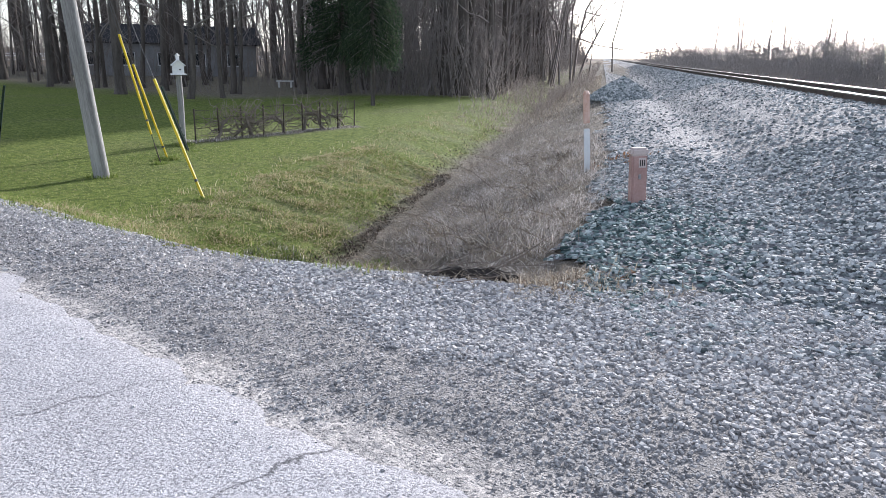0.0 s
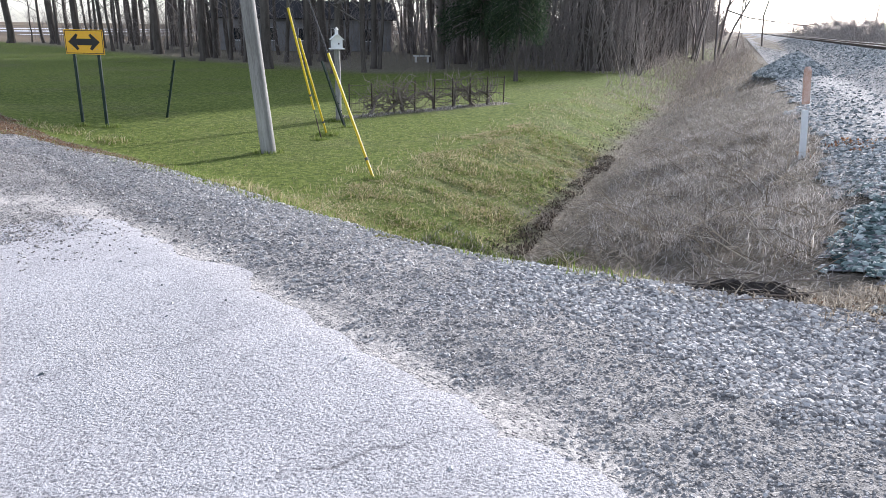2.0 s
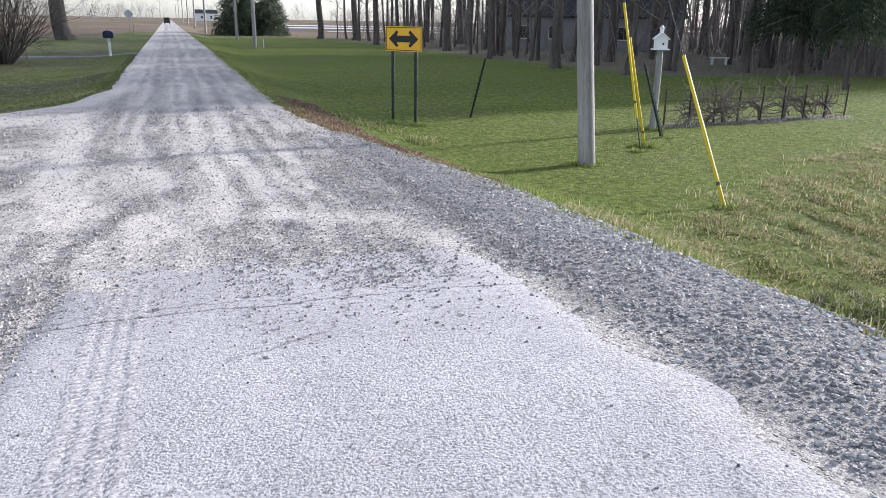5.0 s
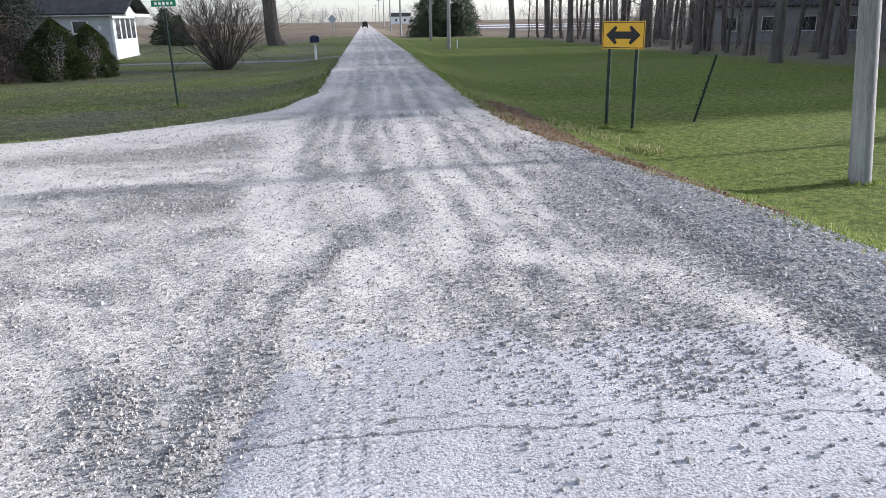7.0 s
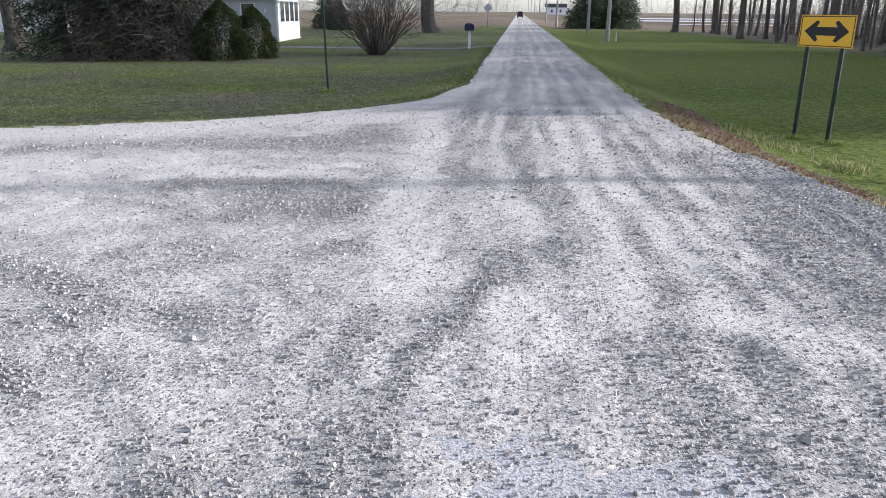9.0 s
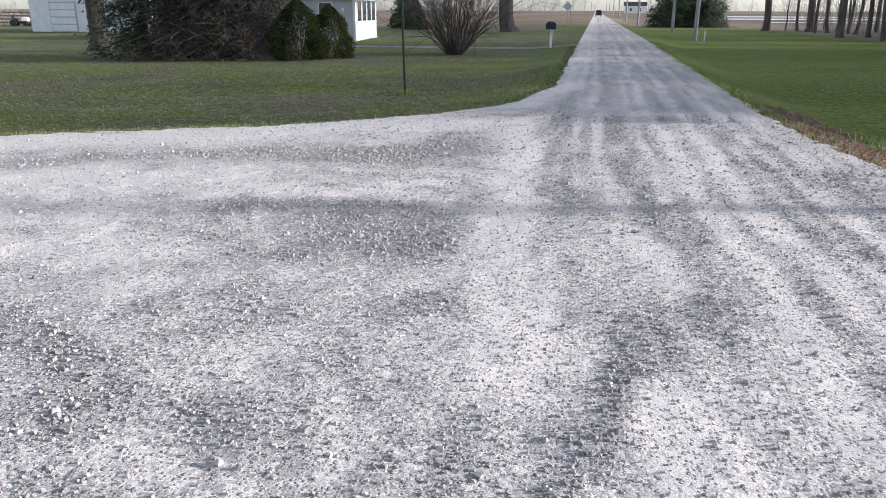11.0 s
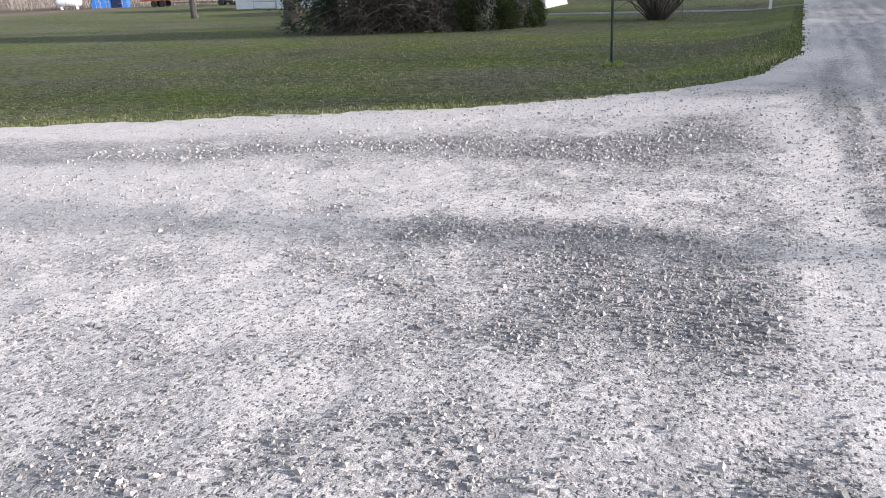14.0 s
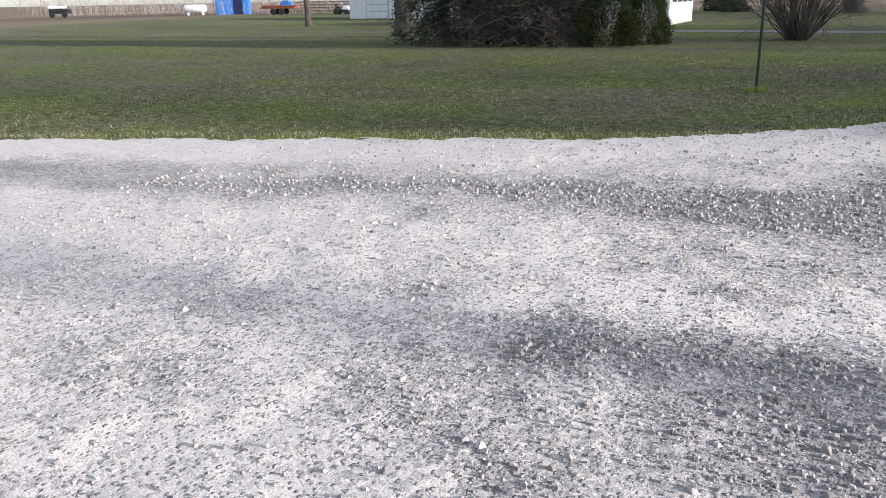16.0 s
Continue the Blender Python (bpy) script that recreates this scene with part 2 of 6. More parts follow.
# worn chip-seal pavement, pale with dust
m_pave, t_, p_ = material("worn_pavement", 0.92, 0, 0.15)
n_ = Nodes(t_)
base = n_.ramp(n_.noise(0.6, 6, 0.7), (0.32, (0.48, 0.458, 0.463)), (0.62, (0.6, 0.574, 0.579)))
chips = n_.ramp(n_.noise(75, 3, 0.6), (0.38, 0.55), (0.5, 0.96), (0.62, 1.1))
broad = n_.ramp(n_.noise(26, 4, 0.7), (0.36, 0.76), (0.48, 1.0))
warp = n_.t.nodes.new("ShaderNodeVectorMath")
warp.operation = "ADD"
nz = n_.t.nodes.new("ShaderNodeTexNoise")
nz.inputs["Scale"].default_value, nz.inputs["Detail"].default_value = 1.1, 8
n_.link(n_.pos, nz.inputs["Vector"])
n_.link(nz.outputs["Color"], warp.inputs[0])
n_.link(n_.pos, warp.inputs[1])
crackd = n_.cells(0.17, "Distance", warp.outputs[0], "DISTANCE_TO_EDGE")
gone = n_.ramp(n_.noise(1.3, 4, 0.7), (0.42, 1.0), (0.55, 0.0))
crack = n_.mix(gone, n_.ramp(crackd, (0.0, 0.5), (0.003, 1.0)), 1.0)
# two cracks right across, each with a fainter branch
axes = n_.t.nodes.new("ShaderNodeSeparateXYZ")
n_.link(n_.pos, axes.inputs[0])
for y0_, amp_, scale_, dark_ in ((20.1, 0.5, 1.1, 0.42), (20.28, 0.8, 0.9, 0.6), (14.42, 0.6, 1.2, 0.42), (17.3, 0.9, 0.7, 0.75)):
    wob = n_.math("MULTIPLY", n_.math("SUBTRACT", n_.noise(scale_, 9, 0.68), 0.5), amp_)
    off_ = n_.math("ABSOLUTE", n_.math("ADD", n_.math("SUBTRACT", axes.outputs[1], y0_), wob))
    crack = n_.mix(1.0, crack, n_.ramp(off_, (0.004, dark_), (0.016, 1.0)), "MULTIPLY")
c_ = n_.mix(1.0, n_.mix(1.0, n_.mix(1.0, base, chips, "MULTIPLY"), broad, "MULTIPLY"), crack, "MULTIPLY")
n_.link(c_, p_.inputs["Base Color"])
n_.bump(p_, n_.math("ADD", n_.noise(75, 3, 0.6), n_.math("MULTIPLY", n_.noise(26, 4, 0.7), 1.0)), 0.007, 1.0)

# bed under the railway's broken stone
m_ballast, t_, p_ = material("ballast_bed", 0.93, 0, 0.2)
n_ = Nodes(t_)
c_ = n_.ramp(n_.cells(17, "Color"), (0.0, (0.07, 0.07, 0.073)), (0.5, (0.23, 0.23, 0.235)), (1.0, (0.45, 0.445, 0.44)))
at_ = t_.nodes.new("ShaderNodeAttribute")
at_.attribute_name = "dust"
c_ = n_.mix(n_.math("MULTIPLY", at_.outputs["Fac"], 0.85), c_, n_.ramp(n_.noise(40, 4, 0.7), (0.35, (0.36, 0.34, 0.33)), (0.65, (0.6, 0.57, 0.55))))
n_.link(c_, p_.inputs["Base Color"])
n_.bump(p_, n_.math("SUBTRACT", 0.6, n_.cells(17)), 0.06, 1.0)

# ground sheet: mown lawn, dead grass by the railway, ploughed fields further off
m_ground, t_, p_ = material("ground_turf", 0.97, 0, 0.1)
n_ = Nodes(t_)
g1 = n_.noise(0.22, 5, 0.6)
g2 = n_.noise(9.0, 5, 0.75, n_.coord(1, 1, 0.4))
lawn = n_.ramp(g2, (0.32, (0.04, 0.06, 0.013)), (0.5, (0.13, 0.17, 0.035)), (0.7, (0.29, 0.315, 0.09)))
straw = n_.ramp(g2, (0.3, (0.06, 0.05, 0.035)), (0.55, (0.19, 0.155, 0.105)), (0.75, (0.36, 0.31, 0.22)))
lawn = n_.mix(n_.ramp(g1, (0.5, 0.0), (0.7, 0.4)), lawn, straw)
at_ = t_.nodes.new("ShaderNodeAttribute")
at_.attribute_name = "dead"
dead_ = n_.ramp(g2, (0.3, (0.075, 0.064, 0.052)), (0.55, (0.22, 0.19, 0.15)), (0.75, (0.44, 0.39, 0.31)))
lawn = n_.mix(at_.outputs["Fac"], lawn, dead_)
at3 = t_.nodes.new("ShaderNodeAttribute")
at3.attribute_name = "dull"
# darker, greyer turf on the left lawn: tree shade put into the colour
lawn = n_.mix(at3.outputs["Fac"], lawn, n_.ramp(g2, (0.34, (0.03, 0.038, 0.016)), (0.5, (0.1, 0.115, 0.05)), (0.68, (0.28, 0.26, 0.155))))
at2 = t_.nodes.new("ShaderNodeAttribute")
at2.attribute_name = "field"
soil = n_.ramp(n_.noise(0.03, 5, 0.6, n_.coord(1, 0.25, 1)), (0.35, (0.13, 0.10, 0.075)), (0.55, (0.22, 0.17, 0.12)), (0.7, (0.28, 0.24, 0.16)))
n_.link(n_.mix(at2.outputs["Fac"], lawn, soil), p_.inputs["Base Color"])
n_.bump(p_, n_.math("ADD", n_.noise(16, 5, 0.8), n_.noise(2.5, 3, 0.6)), 0.07, 0.9)

m_stone = island_stone("loose_gravel", [(0.0, (0.24, 0.235, 0.235)), (0.4, (0.52, 0.505, 0.5)), (0.8, (0.68, 0.65, 0.63)), (1.0, (0.78, 0.75, 0.72))])
m_chip = island_stone("road_chippings", [(0.0, (0.22, 0.205, 0.193)), (0.4, (0.38, 0.352, 0.33)), (0.8, (0.5, 0.466, 0.44)), (1.0, (0.6, 0.562, 0.535))])
m_soil = two_tone("dark_damp_soil", (0.02, 0.017, 0.015), (0.07, 0.058, 0.05), 9, 0.95, 60, 0.02)
m_rock = island_stone("railway_stone", [(0.0, (0.08, 0.1, 0.102)), (0.4, (0.32, 0.345, 0.345)), (0.75, (0.58, 0.59, 0.585)), (1.0, (0.8, 0.79, 0.77))])


def blade_material(name, stops):
    m, t, p = material(name, 0.8, 0, 0.2)
    n = Nodes(t)
    c = n.ramp(n.island(), *stops)
    n.link(c, p.inputs["Base Color"])
    thin, both = t.nodes.new("ShaderNodeBsdfTranslucent"), t.nodes.new("ShaderNodeMixShader")
    both.inputs[0].default_value = 0.4
    n.link(c, thin.inputs["Color"])
    n.link(p.outputs[0], both.inputs[1])
    n.link(thin.outputs[0], both.inputs[2])
    n.link(both.outputs[0], t.nodes["Material Output"].inputs["Surface"])
    return m


m_blade = blade_material("green_grass_blades", [(0, (0.1, 0.15, 0.03)), (0.5, (0.2, 0.27, 0.06)), (0.8, (0.31, 0.355, 0.11)), (1, (0.46, 0.43, 0.22))])
m_straw = blade_material("dead_grass_blades", [(0, (0.13, 0.105, 0.085)), (0.4, (0.3, 0.25, 0.19)), (0.8, (0.46, 0.4, 0.32)), (1, (0.6, 0.55, 0.47))])
# darker copy of the green blades, with the left lawn's shade in its colour
m_dull = blade_material("dull_shade_toned_blades", [(0, (0.04, 0.06, 0.024)), (0.5, (0.09, 0.115, 0.045)), (0.8, (0.17, 0.175, 0.085)), (1, (0.32, 0.29, 0.2))])
m_tan = blade_material("tan_tussock_blades", [(0, (0.27, 0.22, 0.11)), (0.5, (0.48, 0.41, 0.235)), (1, (0.7, 0.62, 0.41))])
m_grey = blade_material("grey_dead_grass", [(0, (0.14, 0.126, 0.117)), (0.4, (0.38, 0.345, 0.32)), (0.8, (0.6, 0.55, 0.51)), (1, (0.82, 0.77, 0.72))])
m_lawnstraw = blade_material("dry_lawn_blades", [(0, (0.16, 0.145, 0.065)), (0.5, (0.3, 0.27, 0.135)), (1, (0.46, 0.41, 0.24))])
m_needle = blade_material("spruce_needles", [(0, (0.02, 0.034, 0.022)), (0.6, (0.045, 0.07, 0.04)), (1, (0.09, 0.12, 0.065))])
m_needle_dry = blade_material("dry_conifer_sprays", [(0, (0.035, 0.028, 0.024)), (0.5, (0.09, 0.072, 0.06)), (0.8, (0.15, 0.125, 0.105)), (1, (0.22, 0.185, 0.16))])
m_needle_blue = blade_material("blue_green_needles", [(0, (0.018, 0.028, 0.024)), (0.6, (0.042, 0.06, 0.052)), (1, (0.085, 0.105, 0.09))])
m_drytwig = two_tone("dry_conifer_twigs", (0.08, 0.066, 0.056), (0.2, 0.165, 0.14), 4.0, 0.95)
m_juniper = blade_material("juniper_sprays", [(0, (0.018, 0.03, 0.013)), (0.6, (0.045, 0.066, 0.025)), (1, (0.13, 0.125, 0.045))])
m_bark = two_tone("tree_bark", (0.045, 0.038, 0.033), (0.15, 0.13, 0.115), 1.2, 0.95, 18, 0.02, stretch=(3, 3, 0.5))
m_twig = two_tone("bare_twigs", (0.15, 0.131, 0.122), (0.29, 0.257, 0.238), 3.0, 0.95)
m_brush = two_tone("dry_brush_stems", (0.24, 0.2, 0.175), (0.52, 0.45, 0.4), 2.0, 0.95)
m_vine = two_tone("vine_wood", (0.13, 0.105, 0.09), (0.28, 0.235, 0.2), 5.0, 0.95)
m_pole = two_tone("weathered_pole_wood", (0.15, 0.145, 0.14), (0.40, 0.385, 0.37), 1.6, 0.9, 14, 0.006, stretch=(6, 6, 0.35))
m_steel = two_tone("galvanised_steel", (0.25, 0.25, 0.26), (0.4, 0.4, 0.41), 8, 0.5, metal=0.8)
m_cable = two_tone("dull_steel_cable", (0.06, 0.06, 0.062), (0.12, 0.12, 0.12), 8, 0.8)
m_guard = two_tone("yellow_plastic_guard", (0.62, 0.44, 0.01), (0.75, 0.56, 0.02), 2, 0.5, spec=0.4)
m_signy = two_tone("yellow_sign_sheeting", (0.72, 0.38, 0.004), (0.8, 0.44, 0.006), 2, 0.4, spec=0.5)
m_black = two_tone("black_sign_paint", (0.012, 0.012, 0.012), (0.025, 0.024, 0.023), 5, 0.5)
m_railside = two_tone("dark_rail_side", (0.07, 0.056, 0.047), (0.15, 0.12, 0.1), 4, 0.85)
m_greenpost = two_tone("dark_green_steel_post", (0.008, 0.02, 0.014), (0.02, 0.04, 0.028), 6, 0.6)
m_white = two_tone("white_paint", (0.68, 0.69, 0.7), (0.82, 0.82, 0.82), 1.5, 0.6)
m_orange = two_tone("faded_orange_plastic", (0.5, 0.27, 0.19), (0.74, 0.56, 0.48), 9, 0.6)
m_pink = two_tone("faded_orange_pink_plastic", (0.36, 0.215, 0.19), (0.5, 0.34, 0.31), 3, 0.65)
m_pale = two_tone("pale_plastic", (0.46, 0.37, 0.35), (0.62, 0.53, 0.5), 3, 0.6)
m_rail = two_tone("worn_rail_steel", (0.2, 0.18, 0.165), (0.42, 0.39, 0.36), 4, 0.42, metal=0.85)
m_tie = two_tone("creosoted_tie", (0.035, 0.03, 0.026), (0.1, 0.085, 0.07), 3, 0.95, 20, 0.01)
m_roof = two_tone("dark_roof_shingles", (0.02, 0.02, 0.022), (0.05, 0.05, 0.055), 2, 0.9, 30, 0.01)
m_siding = two_tone("grey_siding", (0.4, 0.41, 0.42), (0.52, 0.53, 0.54), 0.8, 0.7)
m_dim = two_tone("dull_grey_siding", (0.2, 0.2, 0.205), (0.3, 0.3, 0.305), 0.8, 0.8)
m_glass, t_, p_ = material("window_glass", 0.06, 0, 0.6)
p_.inputs["Base Color"].default_value = (0.02, 0.025, 0.03, 1)
m_blue = two_tone("blue_paint", (0.03, 0.14, 0.42), (0.05, 0.2, 0.55), 2, 0.6)
m_navy = two_tone("dark_blue_enamel", (0.01, 0.015, 0.05), (0.02, 0.03, 0.08), 4, 0.4)
m_greensign = two_tone("green_sign_sheeting", (0.005, 0.16, 0.07), (0.01, 0.22, 0.1), 4, 0.45)
m_dark = two_tone("dark_rubber_and_metal", (0.012, 0.012, 0.014), (0.03, 0.03, 0.032), 4, 0.6)
m_hole = two_tone("rusted_culvert_steel", (0.02, 0.015, 0.012), (0.07, 0.05, 0.04), 4, 0.9)
m_rust = two_tone("rusty_red_metal", (0.16, 0.05, 0.03), (0.3, 0.12, 0.07), 4, 0.8)
m_leaf = blade_material("fallen_leaves", [(0, (0.1, 0.05, 0.03)), (0.6, (0.25, 0.13, 0.07)), (1, (0.4, 0.26, 0.16))])
m_concrete = two_tone("pale_concrete", (0.5, 0.49, 0.47), (0.68, 0.67, 0.65), 2, 0.85, 30, 0.004)
m_fence = two_tone("rusted_fence_wire", (0.05, 0.04, 0.035), (0.11, 0.085, 0.07), 6, 0.8, metal=0.3)
m_plank = two_tone("weathered_boards", (0.2, 0.15, 0.11), (0.36, 0.29, 0.22), 2, 0.9, 16, 0.004)

# ---------------------------------------------------------------- ground, roads
def spread(lo, hi, fine_lo, fine_hi, step):
    """Grid lines: even between fine_lo and fine_hi, then ever wider apart."""
    mid = list(np.arange(fine_lo, fine_hi + 1e-6, step))
    out, s = [fine_hi], step
    while out[-1] < hi:
        s *= 1.18
        out.append(out[-1] + s)
    back, s = [fine_lo], step
    while back[-1] > lo:
        s *= 1.18
        back.append(back[-1] - s)
    return np.array(back[:0:-1] + mid + out[1:])


def sheet(name, xs, ys, zf, mat, keep=None, kind="structure", label="", category=""):
    X, Y = np.meshgrid(xs, ys)
    V = np.stack([X, Y, zf(X, Y)], -1).reshape(-1, 3)
    nx, ny = len(xs), len(ys)
    i = np.arange((nx - 1) * (ny - 1))
    a = (i // (nx - 1)) * nx + i % (nx - 1)
    F = np.stack([a, a + 1, a + nx + 1, a + nx], 1)
    if keep is not None:
        c = V[F].mean(1)
        F = F[keep(c[:, 0], c[:, 1])]
        used = np.unique(F)
        new_i = np.full(len(V), -1)
        new_i[used] = np.arange(len(used))
        V, F = V[used], new_i[F]
    ob = np_mesh(name, V, F, mat, None, True)
    return tagged(ob, label, category, "", kind), V


def covered(x, y):
    """Where roads or the railway bed lie over the turf."""
    u, v = uv(x, y)
    return (road_gap(x, y) < -0.4) | ((v > -8.9) & (v < 2) & (x > 4))


def ground_z(x, y):
    return height(x, y) - 0.06 * covered(x, y)


gx = spread(-2600, 2600, -14, 46, 0.3)
gy = spread(-2400, 2600, 9, 62, 0.3)
ground, GV = sheet("ground", gx, gy, ground_z, m_ground, label="mown green lawn, dead grass and bare fields to the horizon", category="ground")
gu, gv = uv(GV[:, 0], GV[:, 1])
nn = vnoise(GV[:, 0], GV[:, 1], 1.7) + 0.6 * vnoise(GV[:, 0], GV[:, 1], 0.5)
dead = smooth(-14.6, -13.4, gv + 0.4 * nn) * (GV[:, 0] > 5)
gapv = road_gap(GV[:, 0], GV[:, 1])
dead = np.maximum(dead, 0.85 * smooth(1.7, 0.6, gapv + 0.4 * nn) * (GV[:, 1] > 24) * (GV[:, 1] < 37) * (GV[:, 0] > 3))
woods = smooth(-1.5, 3, np.minimum(GV[:, 0] - np.interp(GV[:, 1], [40, 50, 65, 90, 112], [40, 26, 23, 21.5, 20]), GV[:, 1] - np.interp(GV[:, 0], [24, 33, 42, 60, 200], [49, 48, 43, 51, 128])))
dead = np.maximum(dead, woods * 0.9)
left = (GV[:, 0] < 1.5) & (GV[:, 1] > 26)
dead = np.maximum(dead, left * np.clip(0.5 + 0.8 * vnoise(GV[:, 0], GV[:, 1] * 1.6, 2.6) + 0.4 * nn, 0, 0.95) * smooth(0.3, 1.8, gapv))
dead = np.maximum(dead, smooth(-0.9, 0.7, nn) * 0.3 * smooth(-17.4, -15.2, gv) * (GV[:, 0] > 5))
dead = np.maximum(dead, 0.85 * np.exp(-((GV[:, 1] - (32.35 + 0.086 * (GV[:, 0] - 14.3))) / 0.35) ** 2) * (GV[:, 0] > 13.9) * (GV[:, 0] < 21.6))
field = np.maximum(smooth(118, 124, GV[:, 1]) * (GV[:, 0] > -3), smooth(92, 98, GV[:, 1] + 0.25 * GV[:, 0]) * (GV[:, 0] <= -3))
field = np.maximum(field, smooth(14, 20, gv))
field = np.maximum(field, smooth(-64, -70, GV[:, 0]))
# where the left lawn's painted shade tone goes
dull = left * np.clip(0.55 + 0.4 * nn, 0, 1)
for nm, arr in (("dead", dead), ("field", field), ("dull", dull)):
    a_ = ground.data.attributes.new(nm, "FLOAT", "POINT")
    a_.data.foreach_set("value", arr.astype(np.float32))


def on_road(x, y):
    u, v = uv(x, y)
    ragged = (0.16 * vnoise(x, y, 0.5) + 0.1 * vnoise(x, y, 0.16)) * np.interp(y, [29, 37], [1, 0.3])
    return (road_gap(x, y) + ragged < 0) & (y < 60)


def stroke(x, y, pts, width):
    """1 along a line through the given places, fading to 0 over the width."""
    best = np.full(np.shape(x), 1e9)
    for (ax, ay), (bx, by) in zip(pts, pts[1:]):
        dx, dy = bx - ax, by - ay
        f = np.clip(((x - ax) * dx + (y - ay) * dy) / (dx * dx + dy * dy), 0, 1)
        best = np.minimum(best, (x - ax - f * dx) ** 2 + (y - ay - f * dy) ** 2)
    return np.exp(-best / width ** 2)


# windrows that tyres have thrown up, and the ruts that they have packed pale
RIDGES = (([(1.5, 23.3), (1.38, 22.7), (1.2, 22.1), (1.02, 21.4), (0.94, 20.6), (0.88, 19.3), (0.85, 17.5)], 0.11, 0.34),
          ([(-2.3, 25.25), (-0.81, 24.61), (-0.06, 24.33), (0.56, 23.98), (0.95, 23.3)], 0.14, 0.22),
          ([(-1.4, 22.95), (-0.9, 22.4), (-0.25, 21.65), (0.2, 21.15), (0.5, 20.65), (0.65, 20.1)], 0.13, 0.24),
          ([(-1.0, 21.9), (-0.45, 21.4), (0.15, 20.65)], 0.11, 0.22),
          ([(-2.3, 23.5), (-1.26, 22.99), (-0.7, 22.6)], 0.08, 0.2),
          ([(4.75, 24.5), (4.72, 23.4), (4.86, 22.2), (4.95, 21.2), (4.9, 20.2)], 0.16, 0.4))
RUTS = (([(0.15, 31.5), (0.45, 29.4), (0.6, 26.3), (0.62, 25.2), (0.86, 24.0), (0.98, 23.0)], 0.24, 0.85),
        ([(0.95, 300), (1.0, 40), (1.05, 31), (1.15, 27.5)], 0.08, 0.45),
        ([(1.3, 300), (1.3, 34), (1.35, 30.5), (1.55, 26.5)], 0.1, 0.65),
        ([(1.58, 26.0), (1.72, 25.2), (1.8, 24.6)], 0.18, 0.72),
        ([(1.72, 23.0), (1.78, 22.3)], 0.18, 0.98),
        ([(1.9, 300), (1.95, 34), (2.0, 27)], 0.06, 0.39),
        ([(2.15, 300), (2.25, 34), (2.36, 30.1), (2.33, 26.1), (2.41, 24.05), (2.36, 22.7)], 0.1, 0.78),
        ([(2.8, 300), (2.85, 34), (2.8, 29.5), (2.74, 26.5), (2.86, 24.1), (2.9, 22.9)], 0.13, 0.72),
        ([(2.8, 22.9), (3.2, 22.75), (3.6, 22.5)], 0.2, 0.59),
        ([(3.1, 28), (3.15, 24.5), (3.3, 23)], 0.08, 0.45),
        ([(3.5, 300), (3.5, 33), (3.45, 28), (3.4, 24)], 0.1, 0.45),
        ([(4.0, 50), (3.95, 36), (3.9, 29)], 0.08, 0.39))


def junction_marks(x, y):
    """What the turning tyres have left on the junction: pale bands and drifts of stone. One dark stroke paints in the
    pole's shadow.
    """
    u, v = uv(x, y)
    out = -0.6 * np.exp(-((v + 28.4) / 0.5) ** 2)
    out = out + 0.6 * stroke(u, v, [(3, -27.8), (6.7, -27.2), (9.1, -26.75), (11, -26.5), (12.5, -26.0), (13.8, -26.3)], 0.55)
    out = out + 0.3 * np.exp(-((u - 12.6) / 1.0) ** 2 - ((v + 25.6) / 0.6) ** 2)
    out = out - 0.5 * stroke(u, v, [(4, -25.6), (7.5, -25.3), (9.6, -25.15), (10.8, -25.0)], 0.42)
    out = out - 0.45 * stroke(u, v, [(9.8, -24.2), (10.6, -24.1), (11.2, -24.25), (11.9, -23.95), (13.0, -24.25)], 0.15)
    out = out - 0.3 * np.exp(-((u - 12.9) / 0.25) ** 2 - ((v + 24.2) / 0.15) ** 2)
    # darkening along the utility pole's shadow, painted in through the loose mask
    out = out + 0.35 * stroke(u, v, [(10.9, -23.6), (11.6, -23.5), (12.2, -23.35)], 0.22)
    a, b = (x + 0.25) * 0.85 - (y - 25.35) * 0.5, (x + 0.25) * 0.5 + (y - 25.35) * 0.85
    out = out + 0.62 * np.exp(-np.clip((a / 1.0) ** 2 + (b / 0.6) ** 2, 0, 40) ** 1.5)
    out = out - 0.12 * smooth(-0.6, -2.2, x) - 0.25 * smooth(-2.8, -4.5, x) * smooth(27.2, 26.0, y)
    return out - 0.2 * np.exp(-((x + 2.6) / 1.4) ** 2 - ((y - 24.3) / 0.8) ** 2)


def road_z(x, y):
    rut = 0.018 * vnoise(x, y, 0.35) + 0.016 * vnoise(x, y, 0.13)
    r_ = np.hypot(x + 6.5, y - 19.5)
    rut = rut + 0.004 * np.sin(r_ * 19.0) * smooth(0.1, 0.5, vnoise(r_ * 2, x * 0.3, 1.2)) * smooth(1.0, 0.0, x) + 0.003 * np.sin(x * 17.0) * smooth(0.0, 0.4, vnoise(x * 2, y * 0.2, 1.0)) * smooth(0.0, 0.8, x)
    for pts, w, k in RIDGES:
        rut = rut + 0.05 * k * stroke(x, y, pts, w) * (1 + 0.5 * vnoise(x, y, 0.3))
    return height(x, y) + 0.03 + 0.5 * rut * smooth(0.0, -0.8, road_gap(x, y))


